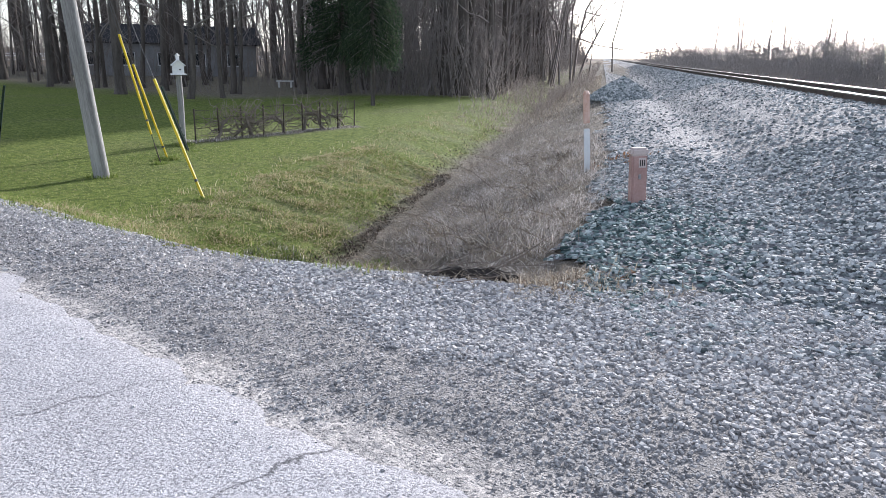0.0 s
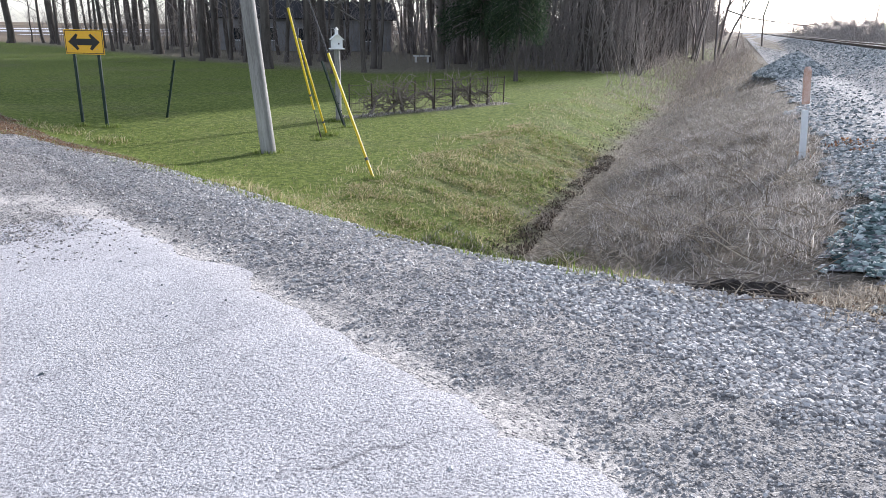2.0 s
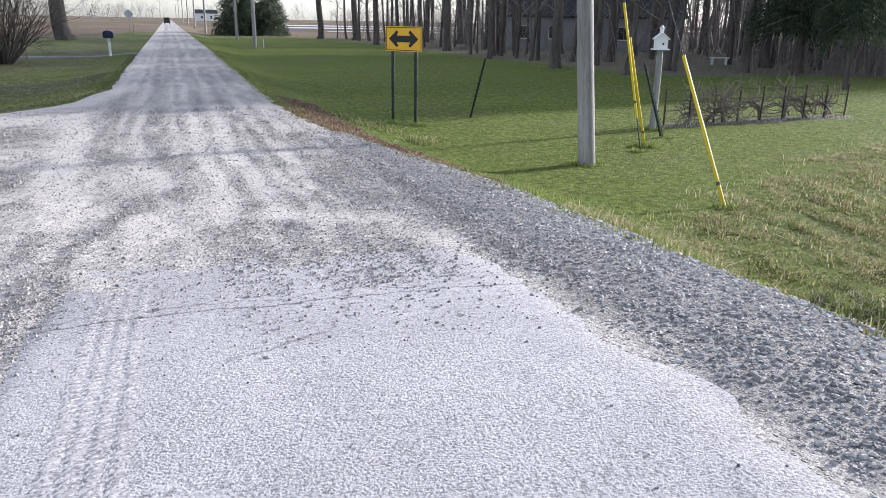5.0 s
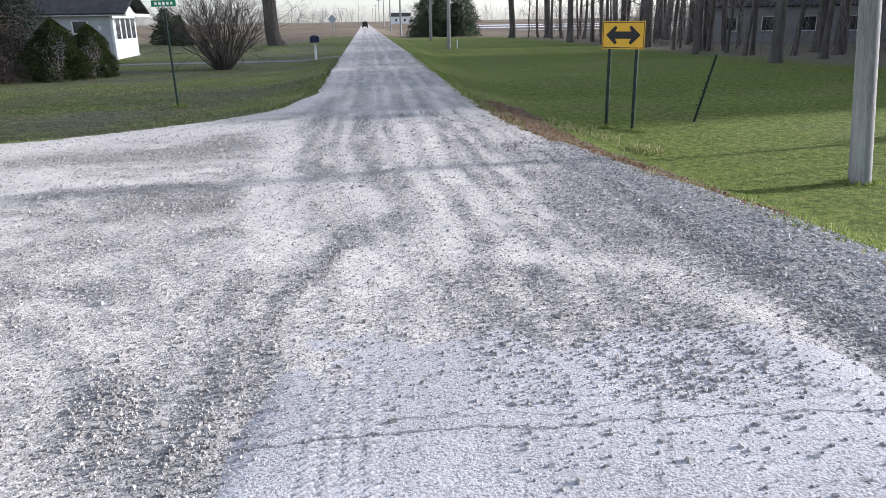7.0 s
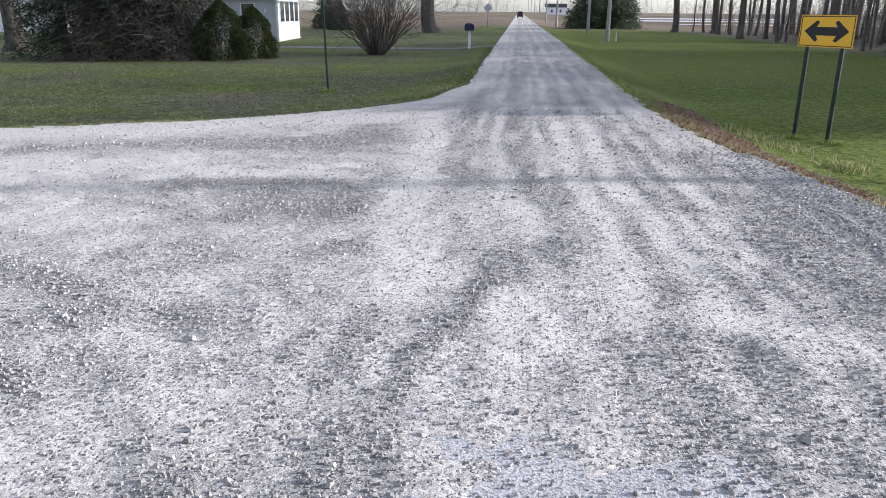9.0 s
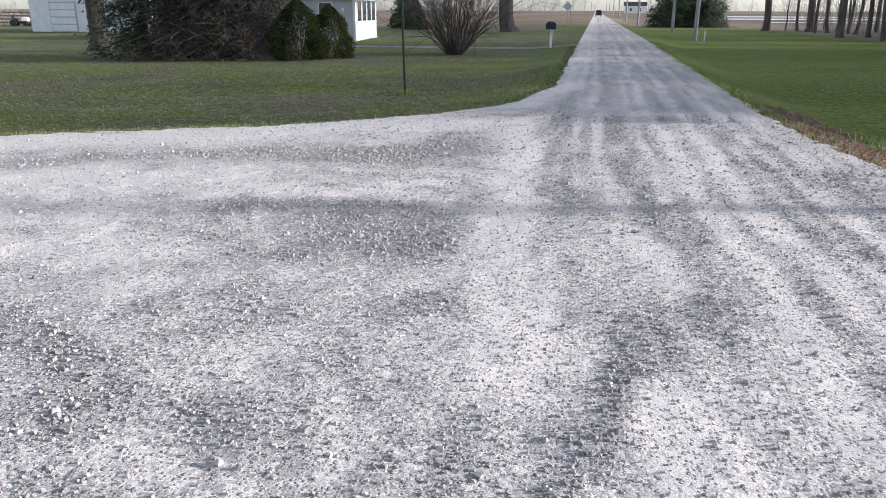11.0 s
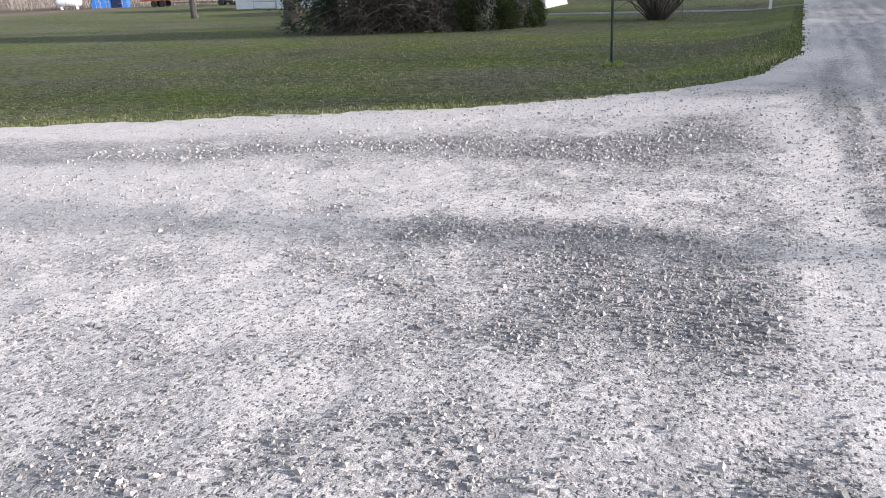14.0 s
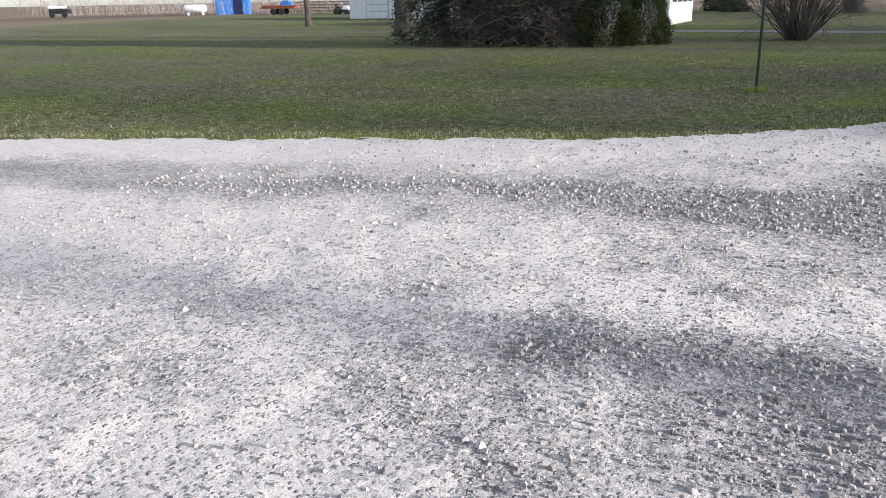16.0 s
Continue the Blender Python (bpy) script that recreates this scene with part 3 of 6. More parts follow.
def loose(x, y):
    """How much loose stone lies on the road, 0 to 1: little in the wheel tracks, more between them and on the shoulders."""
    wx, wy = x + 0.05 * vnoise(x, y, 1.3) + 0.035 * vnoise(x, y, 0.22), y + 0.12 * vnoise(x + 31, y, 0.9) + 0.05 * vnoise(x + 17, y, 0.25)
    u, v = uv(x, y)
    band = 0.52 + 0.14 * vnoise(x, y * 0.1, 0.5) + 0.22 * vnoise(x, y * 0.1, 0.13) + 0.12 * vnoise(x, y * 0.6, 0.4)
    band = band - 0.14 * np.exp(-((wy - 21.6) / 0.9) ** 2) + 0.12 * np.exp(-((wx - 2.2) / 0.6) ** 2 - ((wy - 21.2) / 0.5) ** 2)
    for pts, w, k in RUTS:
        band = band - k * stroke(wx, wy, pts, w) * (0.8 + 0.4 * vnoise(x, y, 0.5)) * np.interp(y, [29, 38], [1.0, 0.6])
    r_, a_ = np.hypot(x + 6.5, y - 19.5), np.arctan2(y - 19.5, x + 6.5)
    arc = 0.38 + 0.13 * vnoise(r_ + 40, a_ * 1.3 + 9, 0.42) + 0.12 * vnoise(r_ + 70, a_ * 2.5 + 9, 0.17) + 0.12 * vnoise(x, y, 1.9) + 0.16 * vnoise(x, y, 0.4) + 0.12 * vnoise(x, y, 0.16) + 0.16 * vnoise(u * 0.22 + 5, v + 80, 0.42)
    arc = arc + junction_marks(wx, wy)
    k = smooth(0.75, 0.1, wx)
    out = band * (1 - k) + arc * k - 0.85 * stroke(wx, wy, RUTS[0][0], RUTS[0][1]) * k
    for pts, w, g in RIDGES:
        out = out + g * stroke(wx, wy, pts, w)
    edge = road_gap(x, y)
    out = np.where((x < 2) & (edge > -1.0) & (y > 31), out - 0.35 * smooth(-1.0, -0.4, edge), out)
    shoulder = smooth(4.2, 4.5, x + 0.12 * vnoise(x, y, 0.5)) * (y < 27)
    near_right = 0.95 + 0.25 * vnoise(x, y, 0.9)
    return np.clip(out * (1 - shoulder) + near_right * shoulder, 0, 1)


def add_loose(ob, V):
    a = ob.data.attributes.new("loose", "FLOAT", "POINT")
    a.data.foreach_set("value", loose(V[:, 0], V[:, 1]).astype(np.float32))
    return ob


tagged(add_loose(*sheet("road_gravel", np.concatenate([np.arange(-14, -4, 0.14), np.arange(-4, 8.2, 0.06)]), np.concatenate([np.arange(2, 18, 0.14), np.arange(18, 29, 0.06), np.arange(29, 60.2, 0.14)]), road_z, m_gravel, on_road)),
       "pale crushed-stone road with wheel tracks and loose gravel", "gravel road")
tagged(add_loose(*sheet("road_side", np.arange(-120, -13.9, 1.0), np.arange(-75, 30, 0.5), lambda x, y: height(x, y) + 0.012, m_gravel,
             lambda x, y: (uv(x, y)[1] > -28.9) & (uv(x, y)[1] < -21.2))), "pale gravel side road along the railway", "gravel road")
tagged(add_loose(*sheet("road_far", np.concatenate([np.linspace(0.35, 4.4, 28)]), np.concatenate([np.arange(59.9, 140, 2), np.arange(140, 1500, 20)]),
             lambda x, y: height(x, y) + 0.012, m_gravel)), "straight gravel road running away between fields", "gravel road")


def pave_left(y):
    return np.interp(y, [13, 16.5, 20, 22.6], [-0.9, 0.85, 1.02, 1.3])


def on_pave(x, y):
    r = 0.025 * vnoise(x, y, 0.7) + 0.04 * vnoise(x, y, 0.22) + 0.03 * vnoise(x, y, 0.09)
    return (x + r < 4.38) & (x - r > pave_left(y)) & (y + 1.6 * r + 0.4 * vnoise(x, y, 1.1) < 21.8)


def pave_z(x, y):
    """Its edges sink under the gravel."""
    sunk = smooth(3.95, 4.36, x) + smooth(0.22, 0.0, x - pave_left(y)) + smooth(20.3, 21.9, y + 0.3 * vnoise(x, y, 0.6))
    return height(x, y) + 0.045 + 0.004 * vnoise(x, y, 0.3) - 0.03 * np.clip(sunk, 0, 1)


tagged(sheet("pavement", np.arange(-1.2, 4.8, 0.05), np.arange(2, 23, 0.05), pave_z, m_pave, on_pave)[0],
       "worn pale chip-seal pavement, cracked and dusty", "pavement")


def bed_edge(u):
    return np.interp(u, [0, 12.5, 13.4, 15.2, 16.2, 17.2, 21, 60], [-9.4, -9.4, -9.6, -10.15, -9.9, -9.55, -9.5, -9.3])


def dusty(x, y):
    """The dust of the service track on the stone, 0 to 1."""
    u, v = uv(x, y)
    m = 0.75 + 0.5 * vnoise(x, y, 1.3) + 0.2 * vnoise(x, y, 0.3)
    return np.clip((np.exp(-((v + 7.7) / 0.6) ** 2) + 0.7 * np.exp(-((v + 6.1) / 0.35) ** 2)) * smooth(17, 23, u) * m + 0.1 * smooth(12, 26, u) * m, 0, 1)


def on_bed(x, y):
    u, v = uv(x, y)
    r = 0.3 * vnoise(x, y, 0.8) + 0.15 * vnoise(x, y, 0.25)
    return (v + r > bed_edge(u)) & (v - r < 2.2) & ((x > 6.3) & (road_gap(x, y) > -1.2))


def bed_z(x, y):
    return height(x, y) + 0.02 + 0.02 * vnoise(x, y, 0.16)


bed, BV = sheet("ballast_bed", np.arange(5.5, 40, 0.14), np.arange(-3, 34, 0.14), bed_z, m_ballast, on_bed)
bed.data.attributes.new("dust", "FLOAT", "POINT").data.foreach_set("value", dusty(BV[:, 0], BV[:, 1]).astype(np.float32))
tagged(bed, "grey broken-stone bed of the railway and its service track", "ballast")
fu = np.concatenate([np.arange(39, 120, 1.5), np.arange(120, 1400, 15)])
fv = np.arange(-9.2, 2.3, 0.5)
FU, FV = np.meshgrid(fu, fv)
FX, FY = xy(FU, FV)
nxf, nyf = len(fu), len(fv)
ii = np.arange((nxf - 1) * (nyf - 1))
aa = (ii // (nxf - 1)) * nxf + ii % (nxf - 1)
FF = np.stack([aa, aa + nxf, aa + nxf + 1, aa + 1], 1)
FZ = height(FX, FY) + 0.012
far_bed = np_mesh("ballast_far", np.stack([FX, FY, FZ], -1).reshape(-1, 3), FF, m_ballast, None, True)
far_bed.data.attributes.new("dust", "FLOAT", "POINT").data.foreach_set("value", dusty(FX, FY).ravel().astype(np.float32))
tagged(far_bed, "grey stone bed of the railway running far off", "ballast", "", "structure")


# ---------------------------------------------------------------- railway
def rail_part(name, v, mat, w, z0, z1, parent):
    bm = bmesh.new()
    m = Matrix.Rotation(math.atan2(DU[1], DU[0]), 4, "Z")
    x, y = xy(0, v)
    bmesh.ops.create_cube(bm, size=1, matrix=Matrix.Translation((x, y, 0)) @ m @ Matrix.Translation((650, 0, (z0 + z1) / 2)) @ Matrix.Diagonal((1500, w, z1 - z0, 1)))
    return part(name, bm, mat, parent)


track = thing("railway_track", Matrix(), "single railway track with shiny worn steel rails on dark ties", "railway track")
for v in (RAIL_NEAR, RAIL_FAR):
    rail_part("rail_head", v, m_rail, 0.072, RAIL_Z - 0.04, RAIL_Z, track)
    rail_part("rail_web", v, m_railside, 0.02, RAIL_Z - 0.15, RAIL_Z - 0.04, track)
    rail_part("rail_foot", v, m_railside, 0.14, RAIL_Z - 0.17, RAIL_Z - 0.15, track)
ties = box(0.23, 2.6, 0.18, bevel=0.012)
tie0 = part("tie", ties, m_tie, track, at=pose(*xy(-6, -3.25), RAIL_Z - 0.35, 0, 0, math.degrees(math.atan2(DU[1], DU[0]))))
for k in range(1, 180):
    o = tie0.copy()
    scene.collection.objects.link(o)
    o.matrix_basis = pose(*xy(-6 + 0.52 * k, -3.25 + 0.03 * math.sin(k * 7.1)), RAIL_Z - 0.35, 0, 0, math.degrees(math.atan2(DU[1], DU[0])) + math.sin(k * 3.3))

def H(x, y):
    return float(height(x, y))


# ---------------------------------------------------------------- trees
def grow(tubes, base, way, length, radius, depth, r, sides, up=0.15):
    """One limb with its forks."""
    k = 4 if depth else 3
    pts, d = [np.array(base, float)], np.array(way, float)
    for i in range(k):
        d = d + r.normal(0, 0.16, 3) + np.array([0, 0, up * 0.5])
        d /= np.linalg.norm(d)
        pts.append(pts[-1] + d * length / k)
    tubes.add(pts, np.linspace(radius, radius * 0.3, k + 1), sides)
    if depth:
        for i in range(3 if depth > 1 else 4):
            f = 0.3 + 0.7 * r.random()
            j = min(int(f * k), k - 1)
            p = pts[j] + (pts[j + 1] - pts[j]) * (f * k - j)
            w = d + r.normal(0, 0.65, 3)
            w /= np.linalg.norm(w)
            grow(tubes, p, w, length * (0.45 + 0.25 * r.random()), radius * 0.5, depth - 1, r, 3, up)


def bare_tree(seed, tall, radius, first, limbs, depth=2):
    r = np.random.default_rng(seed)
    ob = thing("bare_tree", Matrix(), "tall leafless tree with dark furrowed bark at the wood's edge", "tree", "bare trees of the wood")
    tr = Tubes()
    k = 9
    zs = np.array([-0.3, 0.0, 0.35, 1.2, 3, 6, 9, 12.5, 16]) / 16 * tall
    zs[:4] = (-0.3, 0.0, 0.35, 1.2)
    bend = np.cumsum(r.normal(0, 0.10, (k, 2)), 0) * np.linspace(0, 1.6, k)[:, None]
    pts = np.concatenate([bend, zs[:, None]], 1)
    rad = radius * np.array([1.55, 1.4, 1.12, 1.0, 0.93, 0.8, 0.65, 0.42, 0.1])
    tr.add(pts, rad, 9)
    tr.make("trunk", m_bark, ob)
    cr = Tubes()
    for i in range(limbs):
        z = tall * (first + (0.97 - first) * (i + r.random()) / limbs)
        c = np.array([np.interp(z, zs, pts[:, 0]), np.interp(z, zs, pts[:, 1]), z])
        a = r.random() * 6.28
        grow(cr, c, (math.cos(a), math.sin(a), 0.5 + 0.6 * r.random()), tall * (0.17 + 0.1 * r.random()) * (1.15 - 0.5 * z / tall), radius * 0.4 * (1.2 - z / tall), depth, r, 4)
    cr.make("crown", m_twig, ob)
    return ob


TREES = [bare_tree(1, 19, 0.27, 0.3, 13), bare_tree(2, 17, 0.2, 0.25, 10), bare_tree(3, 21, 0.34, 0.35, 13),
         bare_tree(4, 15, 0.13, 0.2, 10), bare_tree(5, 12, 0.09, 0.15, 9), bare_tree(6, 18, 0.22, 0.22, 12)]
used_first = set()
tr_rng = np.random.default_rng(11)


def plant(kind, x, y, scale=1.0, turn=None):
    turn = tr_rng.random() * 360 if turn is None else turn
    m = pose(x, y, H(x, y), 0, 0, turn) @ Matrix.Diagonal((scale, scale, scale, 1))
    if kind not in used_first:
        used_first.add(kind)
        TREES[kind].matrix_basis = m
        return TREES[kind]
    return copy_thing(TREES[kind], m)


# the front row of the wood, tree by tree
for kind, x, y, s in ((2, 20.0, 112, 1.1), (0, 21.9, 91, 1.1), (1, 24.5, 92, 1), (2, 23.6, 108, 1.0), (0, 25.5, 70, 1.0), (1, 23.6, 66, 0.9), (0, 23.6, 56, 1),
                      (1, 27.4, 57.8, 1), (2, 24.4, 77, 0.95), (5, 24.9, 50.5, 0.8), (5, 27.0, 50.5, 0.75), (0, 33.3, 51, 0.8), (2, 41.9, 44.6, 1.0), (1, 44.6, 46.5, 1.0),
                      (0, 36.2, 50, 0.9), (1, 29.8, 53.5, 0.9), (2, 38.5, 55, 0.9), (0, 47.5, 48.5, 1), (5, 50.5, 49.5, 1), (2, 54, 51.5, 1), (3, 22.9, 84, 1), (3, 26, 63, 1)):
    plant(kind, x, y, s)
for k in range(20):
    plant(int(tr_rng.choice([0, 1, 3, 5])), *xy(58 + 2.6 * k + tr_rng.random(), -17.3 + 0.9 * tr_rng.random()), 0.75 + 0.4 * tr_rng.random())
placed = []
tries = 0
while len(placed) < 222 and tries < 9000:
    tries += 1
    if len(placed) < 178:
        x, y = 21 + 52 * tr_rng.random(), 46 + 72 * tr_rng.random()
        if x < np.interp(y, [40, 50, 65, 90, 112], [42, 27, 24.5, 23, 22]) or y < np.interp(x, [24, 33, 42, 60, 200], [51, 52, 47, 55, 128]):
            continue
        if 33 < x < 47 and 74 < y < 88:
            continue
        gap = 1.2
    else:
        u = 58 + 240 * tr_rng.random() ** 1.5
        v = -17.6 - 14 * tr_rng.random() ** 1.5
        x, y = xy(u, v)
        gap = 1.3
    if any((x - a) ** 2 + (y - b) ** 2 < gap * gap for a, b in placed):
        continue
    placed.append((x, y))
    plant(int(tr_rng.choice([0, 1, 2, 3, 3, 3, 4, 4, 4, 4, 5, 5])), x, y, 0.8 + 0.35 * tr_rng.random())


def spray(points, ways, length, width, r):
    """Flat pointed sprays of foliage, two triangles each."""
    n = len(points)
    w = ways / (np.linalg.norm(ways, axis=1, keepdims=True) + 1e-9)
    side = np.cross(w, r.normal(0, 1, (n, 3)))
    side /= np.linalg.norm(side, axis=1, keepdims=True) + 1e-9
    L = length * (0.6 + 0.8 * r.random((n, 1)))
    W = width * (0.6 + 0.8 * r.random((n, 1)))
    droop = np.array([[0, 0, -0.25]]) * L
    V = np.stack([points - 0.0 * side, points + w * L * 0.5 + side * W, points + w * L + droop, points + w * L * 0.5 - side * W], 1)
    F = np.arange(n * 4).reshape(-1, 4)
    return V.reshape(-1, 3), F


def conifer(seed, tall, reach, first, count, mat, name, label, droop=-0.15, bare=0.0, sprays=26, lean=0.4, size=0.3, half_dead=False):
    r = np.random.default_rng(seed)
    ob = thing(name, Matrix(), label, "conifer")
    tr = Tubes()
    tr.add([(0, 0, -0.3), (0, 0, 0.3), (0.03, 0.02, tall * 0.5), (0, 0, tall)], np.array([1.25, 1.0, 0.6, 0.06]) * tall * 0.018 + 0.01, 8)
    br = Tubes()
    P, W = [], []
    for i in range(count):
        f = (i + r.random()) / count
        z = tall * (first + (0.985 - first) * f)
        a = i * 2.399 + r.normal(0, 0.3)
        ln = reach * (1 - f) ** 0.75 * (0.75 + 0.5 * r.random()) + 0.12
        d = np.array([math.cos(a), math.sin(a), droop + lean * f])
        p = np.array([[0, 0, z]]) + np.linspace(0, 1, 5)[:, None] * d * ln
        p[:, 2] -= 0.10 * ln * np.linspace(0, 1, 5) ** 2
        br.add(p, np.linspace(0.014 + 0.012 * ln, 0.006, 5), 3)
        for j in range(7 if half_dead and f < 0.65 else 0):
            b = p[1 + j % 4]
            side = np.array([-d[1], d[0], 0]) * (1 if j % 2 else -1) + d * 0.6 + r.normal(0, 0.25, 3)
            br.add([b, b + side * 0.3 * (0.5 + r.random()), b + side * 0.55 * (0.5 + r.random()) - np.array([0, 0, 0.08])], [0.008, 0.006, 0.003], 3)
        k = max(6, int(sprays * ln))
        s = bare + (1 - bare) * r.random(k) ** 0.6
        q = np.array([0, 0, z]) + s[:, None] * d * ln
        q[:, 2] -= 0.10 * ln * s * s
        q += r.normal(0, 0.05 + 0.05 * ln, (k, 3)) * (0.3 + s[:, None])
        P.append(q)
        W.append(d + r.normal(0, 0.55, (k, 3)))
    tr.make("trunk", m_bark, ob)
    br.make("branch_growth", m_drytwig if half_dead else m_twig, ob)
    P, W = np.concatenate(P), np.concatenate(W)
    if half_dead:
        low = P[:, 2] < tall * (0.27 + 0.1 * r.normal(0, 1, len(P)))
        V, F = spray(P[low][::2], W[low][::2] * (1, 1, 0.5), size, size * 0.08, r)
        np_mesh("dead_foliage", V, F, m_needle_dry, ob)["label"] = "brown dead lower sprays"
        P, W = P[~low], W[~low]
    V, F = spray(P, W, size, size * 0.16, r)
    np_mesh("crown", V, F, mat, ob)
    return ob


spruce = conifer(21, 13, 2.9, 0.19, 200, m_needle, "spruce_tree", "dark green spruce standing on the lawn before the wood", droop=-0.2, sprays=75, size=0.22)
spruce.matrix_basis = pose(34.4, 48.4, H(34.4, 48.4)) @ Matrix.Diagonal((0.8, 0.8, 1.1, 1))
copy_thing(spruce, pose(29.4, 40.4, H(29.4, 40.4), 0, 0, 70) @ Matrix.Diagonal((0.6, 0.6, 1.0, 1)))

# dense row of half-dead conifers beside the far lawn
row_a = conifer(31, 7.0, 1.75, 0.02, 190, m_needle_blue, "conifer", "half-dead conifer in a dense row, brown below and dull green above", sprays=95, lean=0.5, size=0.15, half_dead=True)
row_a.matrix_basis = pose(-16.4, 49.2, H(-16.4, 49.2)) @ Matrix.Diagonal((1.05, 1.05, 1.25, 1))
for k, (x, y, s) in enumerate(((-15.3, 49.4, 0.95), (-14.1, 49.7, 1.05), (-12.9, 50.1, 0.88), (-15.6, 51.2, 1.1), (-13.8, 51.6, 1.0))):
    copy_thing(row_a, pose(x, y, H(x, y), 0, 0, 57 * k + 20) @ Matrix.Diagonal((s, s, s * 1.25, 1)))
blue_a = conifer(33, 9.0, 2.0, 0.04, 170, m_needle, "spruce_tree", "dull green spruce at the end of the conifer row", sprays=80, size=0.16)
blue_a.matrix_basis = pose(-17.9, 49.9, H(-17.9, 49.9))


def mound(seed, tall, reach, mat, name, label, n=14000):
    """A rounded evergreen shrub: stems inside, sprays all over an uneven outline."""
    r = np.random.default_rng(seed)
    ob = thing(name, Matrix(), label, "shrub")
    st = Tubes()
    for k in range(9):
        a = r.random() * 6.28
        st.add([(0.1 * math.cos(a), 0.1 * math.sin(a), -0.1), (0.3 * reach * math.cos(a), 0.3 * reach * math.sin(a), tall * 0.45), (0.45 * reach * math.cos(a), 0.45 * reach * math.sin(a), tall * 0.8)], [0.03, 0.02, 0.008], 4)
    st.make("stem_growth", m_twig, ob)
    a, f = r.random(n) * 6.28, r.random(n)
    z = tall * f
    lump = 1 + 0.18 * np.sin(3 * a + 7 * f) + 0.12 * np.sin(7 * a - 11 * f)
    rad = reach * np.clip(1 - (np.clip(f - 0.15, 0, 1) / 0.86) ** 2.3, 0.02, 1) * lump * (0.75 + 0.28 * r.random(n))
    rad *= np.interp(f, [0, 0.2], [0.82, 1.0])
    P = np.stack([rad * np.cos(a), rad * np.sin(a), z], 1)
    W = np.stack([np.cos(a), np.sin(a), 0.6 + 0.8 * f], 1) + r.normal(0, 0.35, (n, 3))
    V, F = spray(P, W, 0.13, 0.022, r)
    np_mesh("foliage", V, F, mat, ob)
    return ob


jun = mound(41, 2.7, 1.15, m_juniper, "juniper_shrub", "rounded green juniper shrub with yellowish tips")
jun.matrix_basis = pose(-11.0, 50.2, H(-11.0, 50.2)) @ Matrix.Diagonal((0.95, 0.95, 0.88, 1))
copy_thing(jun, pose(-10.1, 51.6, H(-10.1, 51.6), 0, 0, 110) @ Matrix.Diagonal((0.85, 0.85, 0.92, 1)))

# bare many-stemmed bush
rb = np.random.default_rng(51)
bush = thing("bare_bush", pose(-5.4, 56.4, H(-5.4, 56.4)), "leafless many-stemmed bush on the lawn", "bush")
bt = Tubes()
for k in range(95):
    a, s = rb.random() * 6.28, rb.random()
    grow(bt, (0.35 * s * math.cos(a), 0.35 * s * math.sin(a), -0.05), (math.cos(a) * (0.2 + 0.7 * s), math.sin(a) * (0.2 + 0.7 * s), 1.0), 2.6 + 1.3 * rb.random(), 0.03, 2, rb, 4, 0.1)
bt.make("stem_growth", m_bark, bush)

big = bare_tree(8, 20, 0.62, 0.28, 18)
big.matrix_basis = pose(-5.9, 85.0, H(-5.9, 85.0))
tagged(big, "old leafless tree with a very thick trunk beside the road", "tree")
t2 = copy_thing(big, pose(-23.3, 54.2, H(-23.3, 54.2), 0, 0, 140) @ Matrix.Diagonal((0.72, 0.72, 0.8, 1)))
t2["label"] = "leafless tree with a thick trunk beside the conifers"
t3 = plant(1, -37.5, 62.8, 1.0)
t3["label"] = "slim leafless tree standing alone on the lawn"


# ---------------------------------------------------------------- utility pole, guys, sign
PX, PY = 9.44, 28.1
PZ = H(PX, PY)
LEAN = Vector((-0.0696, 0.048, 1.0))
pole = thing("utility_pole", Matrix.Translation((PX, PY, PZ)) @ LEAN.to_track_quat("Z", "Y").to_matrix().to_4x4(), "weathered grey wooden utility pole standing in the lawn", "utility pole")
tp = Tubes()
tp.add([(0, 0, -0.4), (0, 0, 0), (0.01, 0, 1.5), (0.0, 0.01, 4), (0, 0, 8), (0, 0, 11)], [0.17, 0.165, 0.157, 0.148, 0.132, 0.118], 20)
tp.make("shaft", m_pole, pole)
part("cap", rod((0, 0, 11), (0, 0, 11.05), 0.118, 0.09, 20), m_pole, pole)
for z, a in ((1.9, 200), (2.3, 205), (2.05, 215)):
    c, s = math.cos(radians(a)), math.sin(radians(a))
    part("staple", box(0.02, 0.06, 0.03, 0, 0, 0, 0.004), m_steel, pole, at=pose(0.16 * c, 0.16 * s, z, 0, 0, a))
part("ground_wire", rod((-0.16, -0.05, 0), (-0.138, -0.043, 6), 0.006, n=6), m_steel, pole)
for bx, by, hook, start, stop, lab in ((9.61, 24.38, 8.0, 0.0, 2.42, "yellow"), (11.38, 29.15, 9.0, 0.75, 3.15, "yellow"), (11.88, 29.72, 8.0, 0.0, 2.55, "yellow")):
    bz = H(bx, by)
    guy = thing("guy_wire", pose(bx, by, bz), "steel guy wire with a yellow plastic guard anchored in grass", "guy wire", "guys of the utility pole")
    d = Vector((PX - bx, PY - by, PZ - bz)) + LEAN * hook
    e = d.normalized()
    part("wire", rod(-e * 0.15, d, 0.008, n=6), m_cable, guy)
    part("anchor_rod", rod(-e * 0.2, e * 0.55, 0.014, n=8), m_fence, guy)
    guard = part("guard", rod(e * (start + 0.02), e * stop, 0.026, 0.027, 12), m_guard, guy, "bright yellow plastic guard")
    part("clamp", rod(e * (start + 0.35), e * (start + 0.4), 0.031, n=10), m_cable, guard)

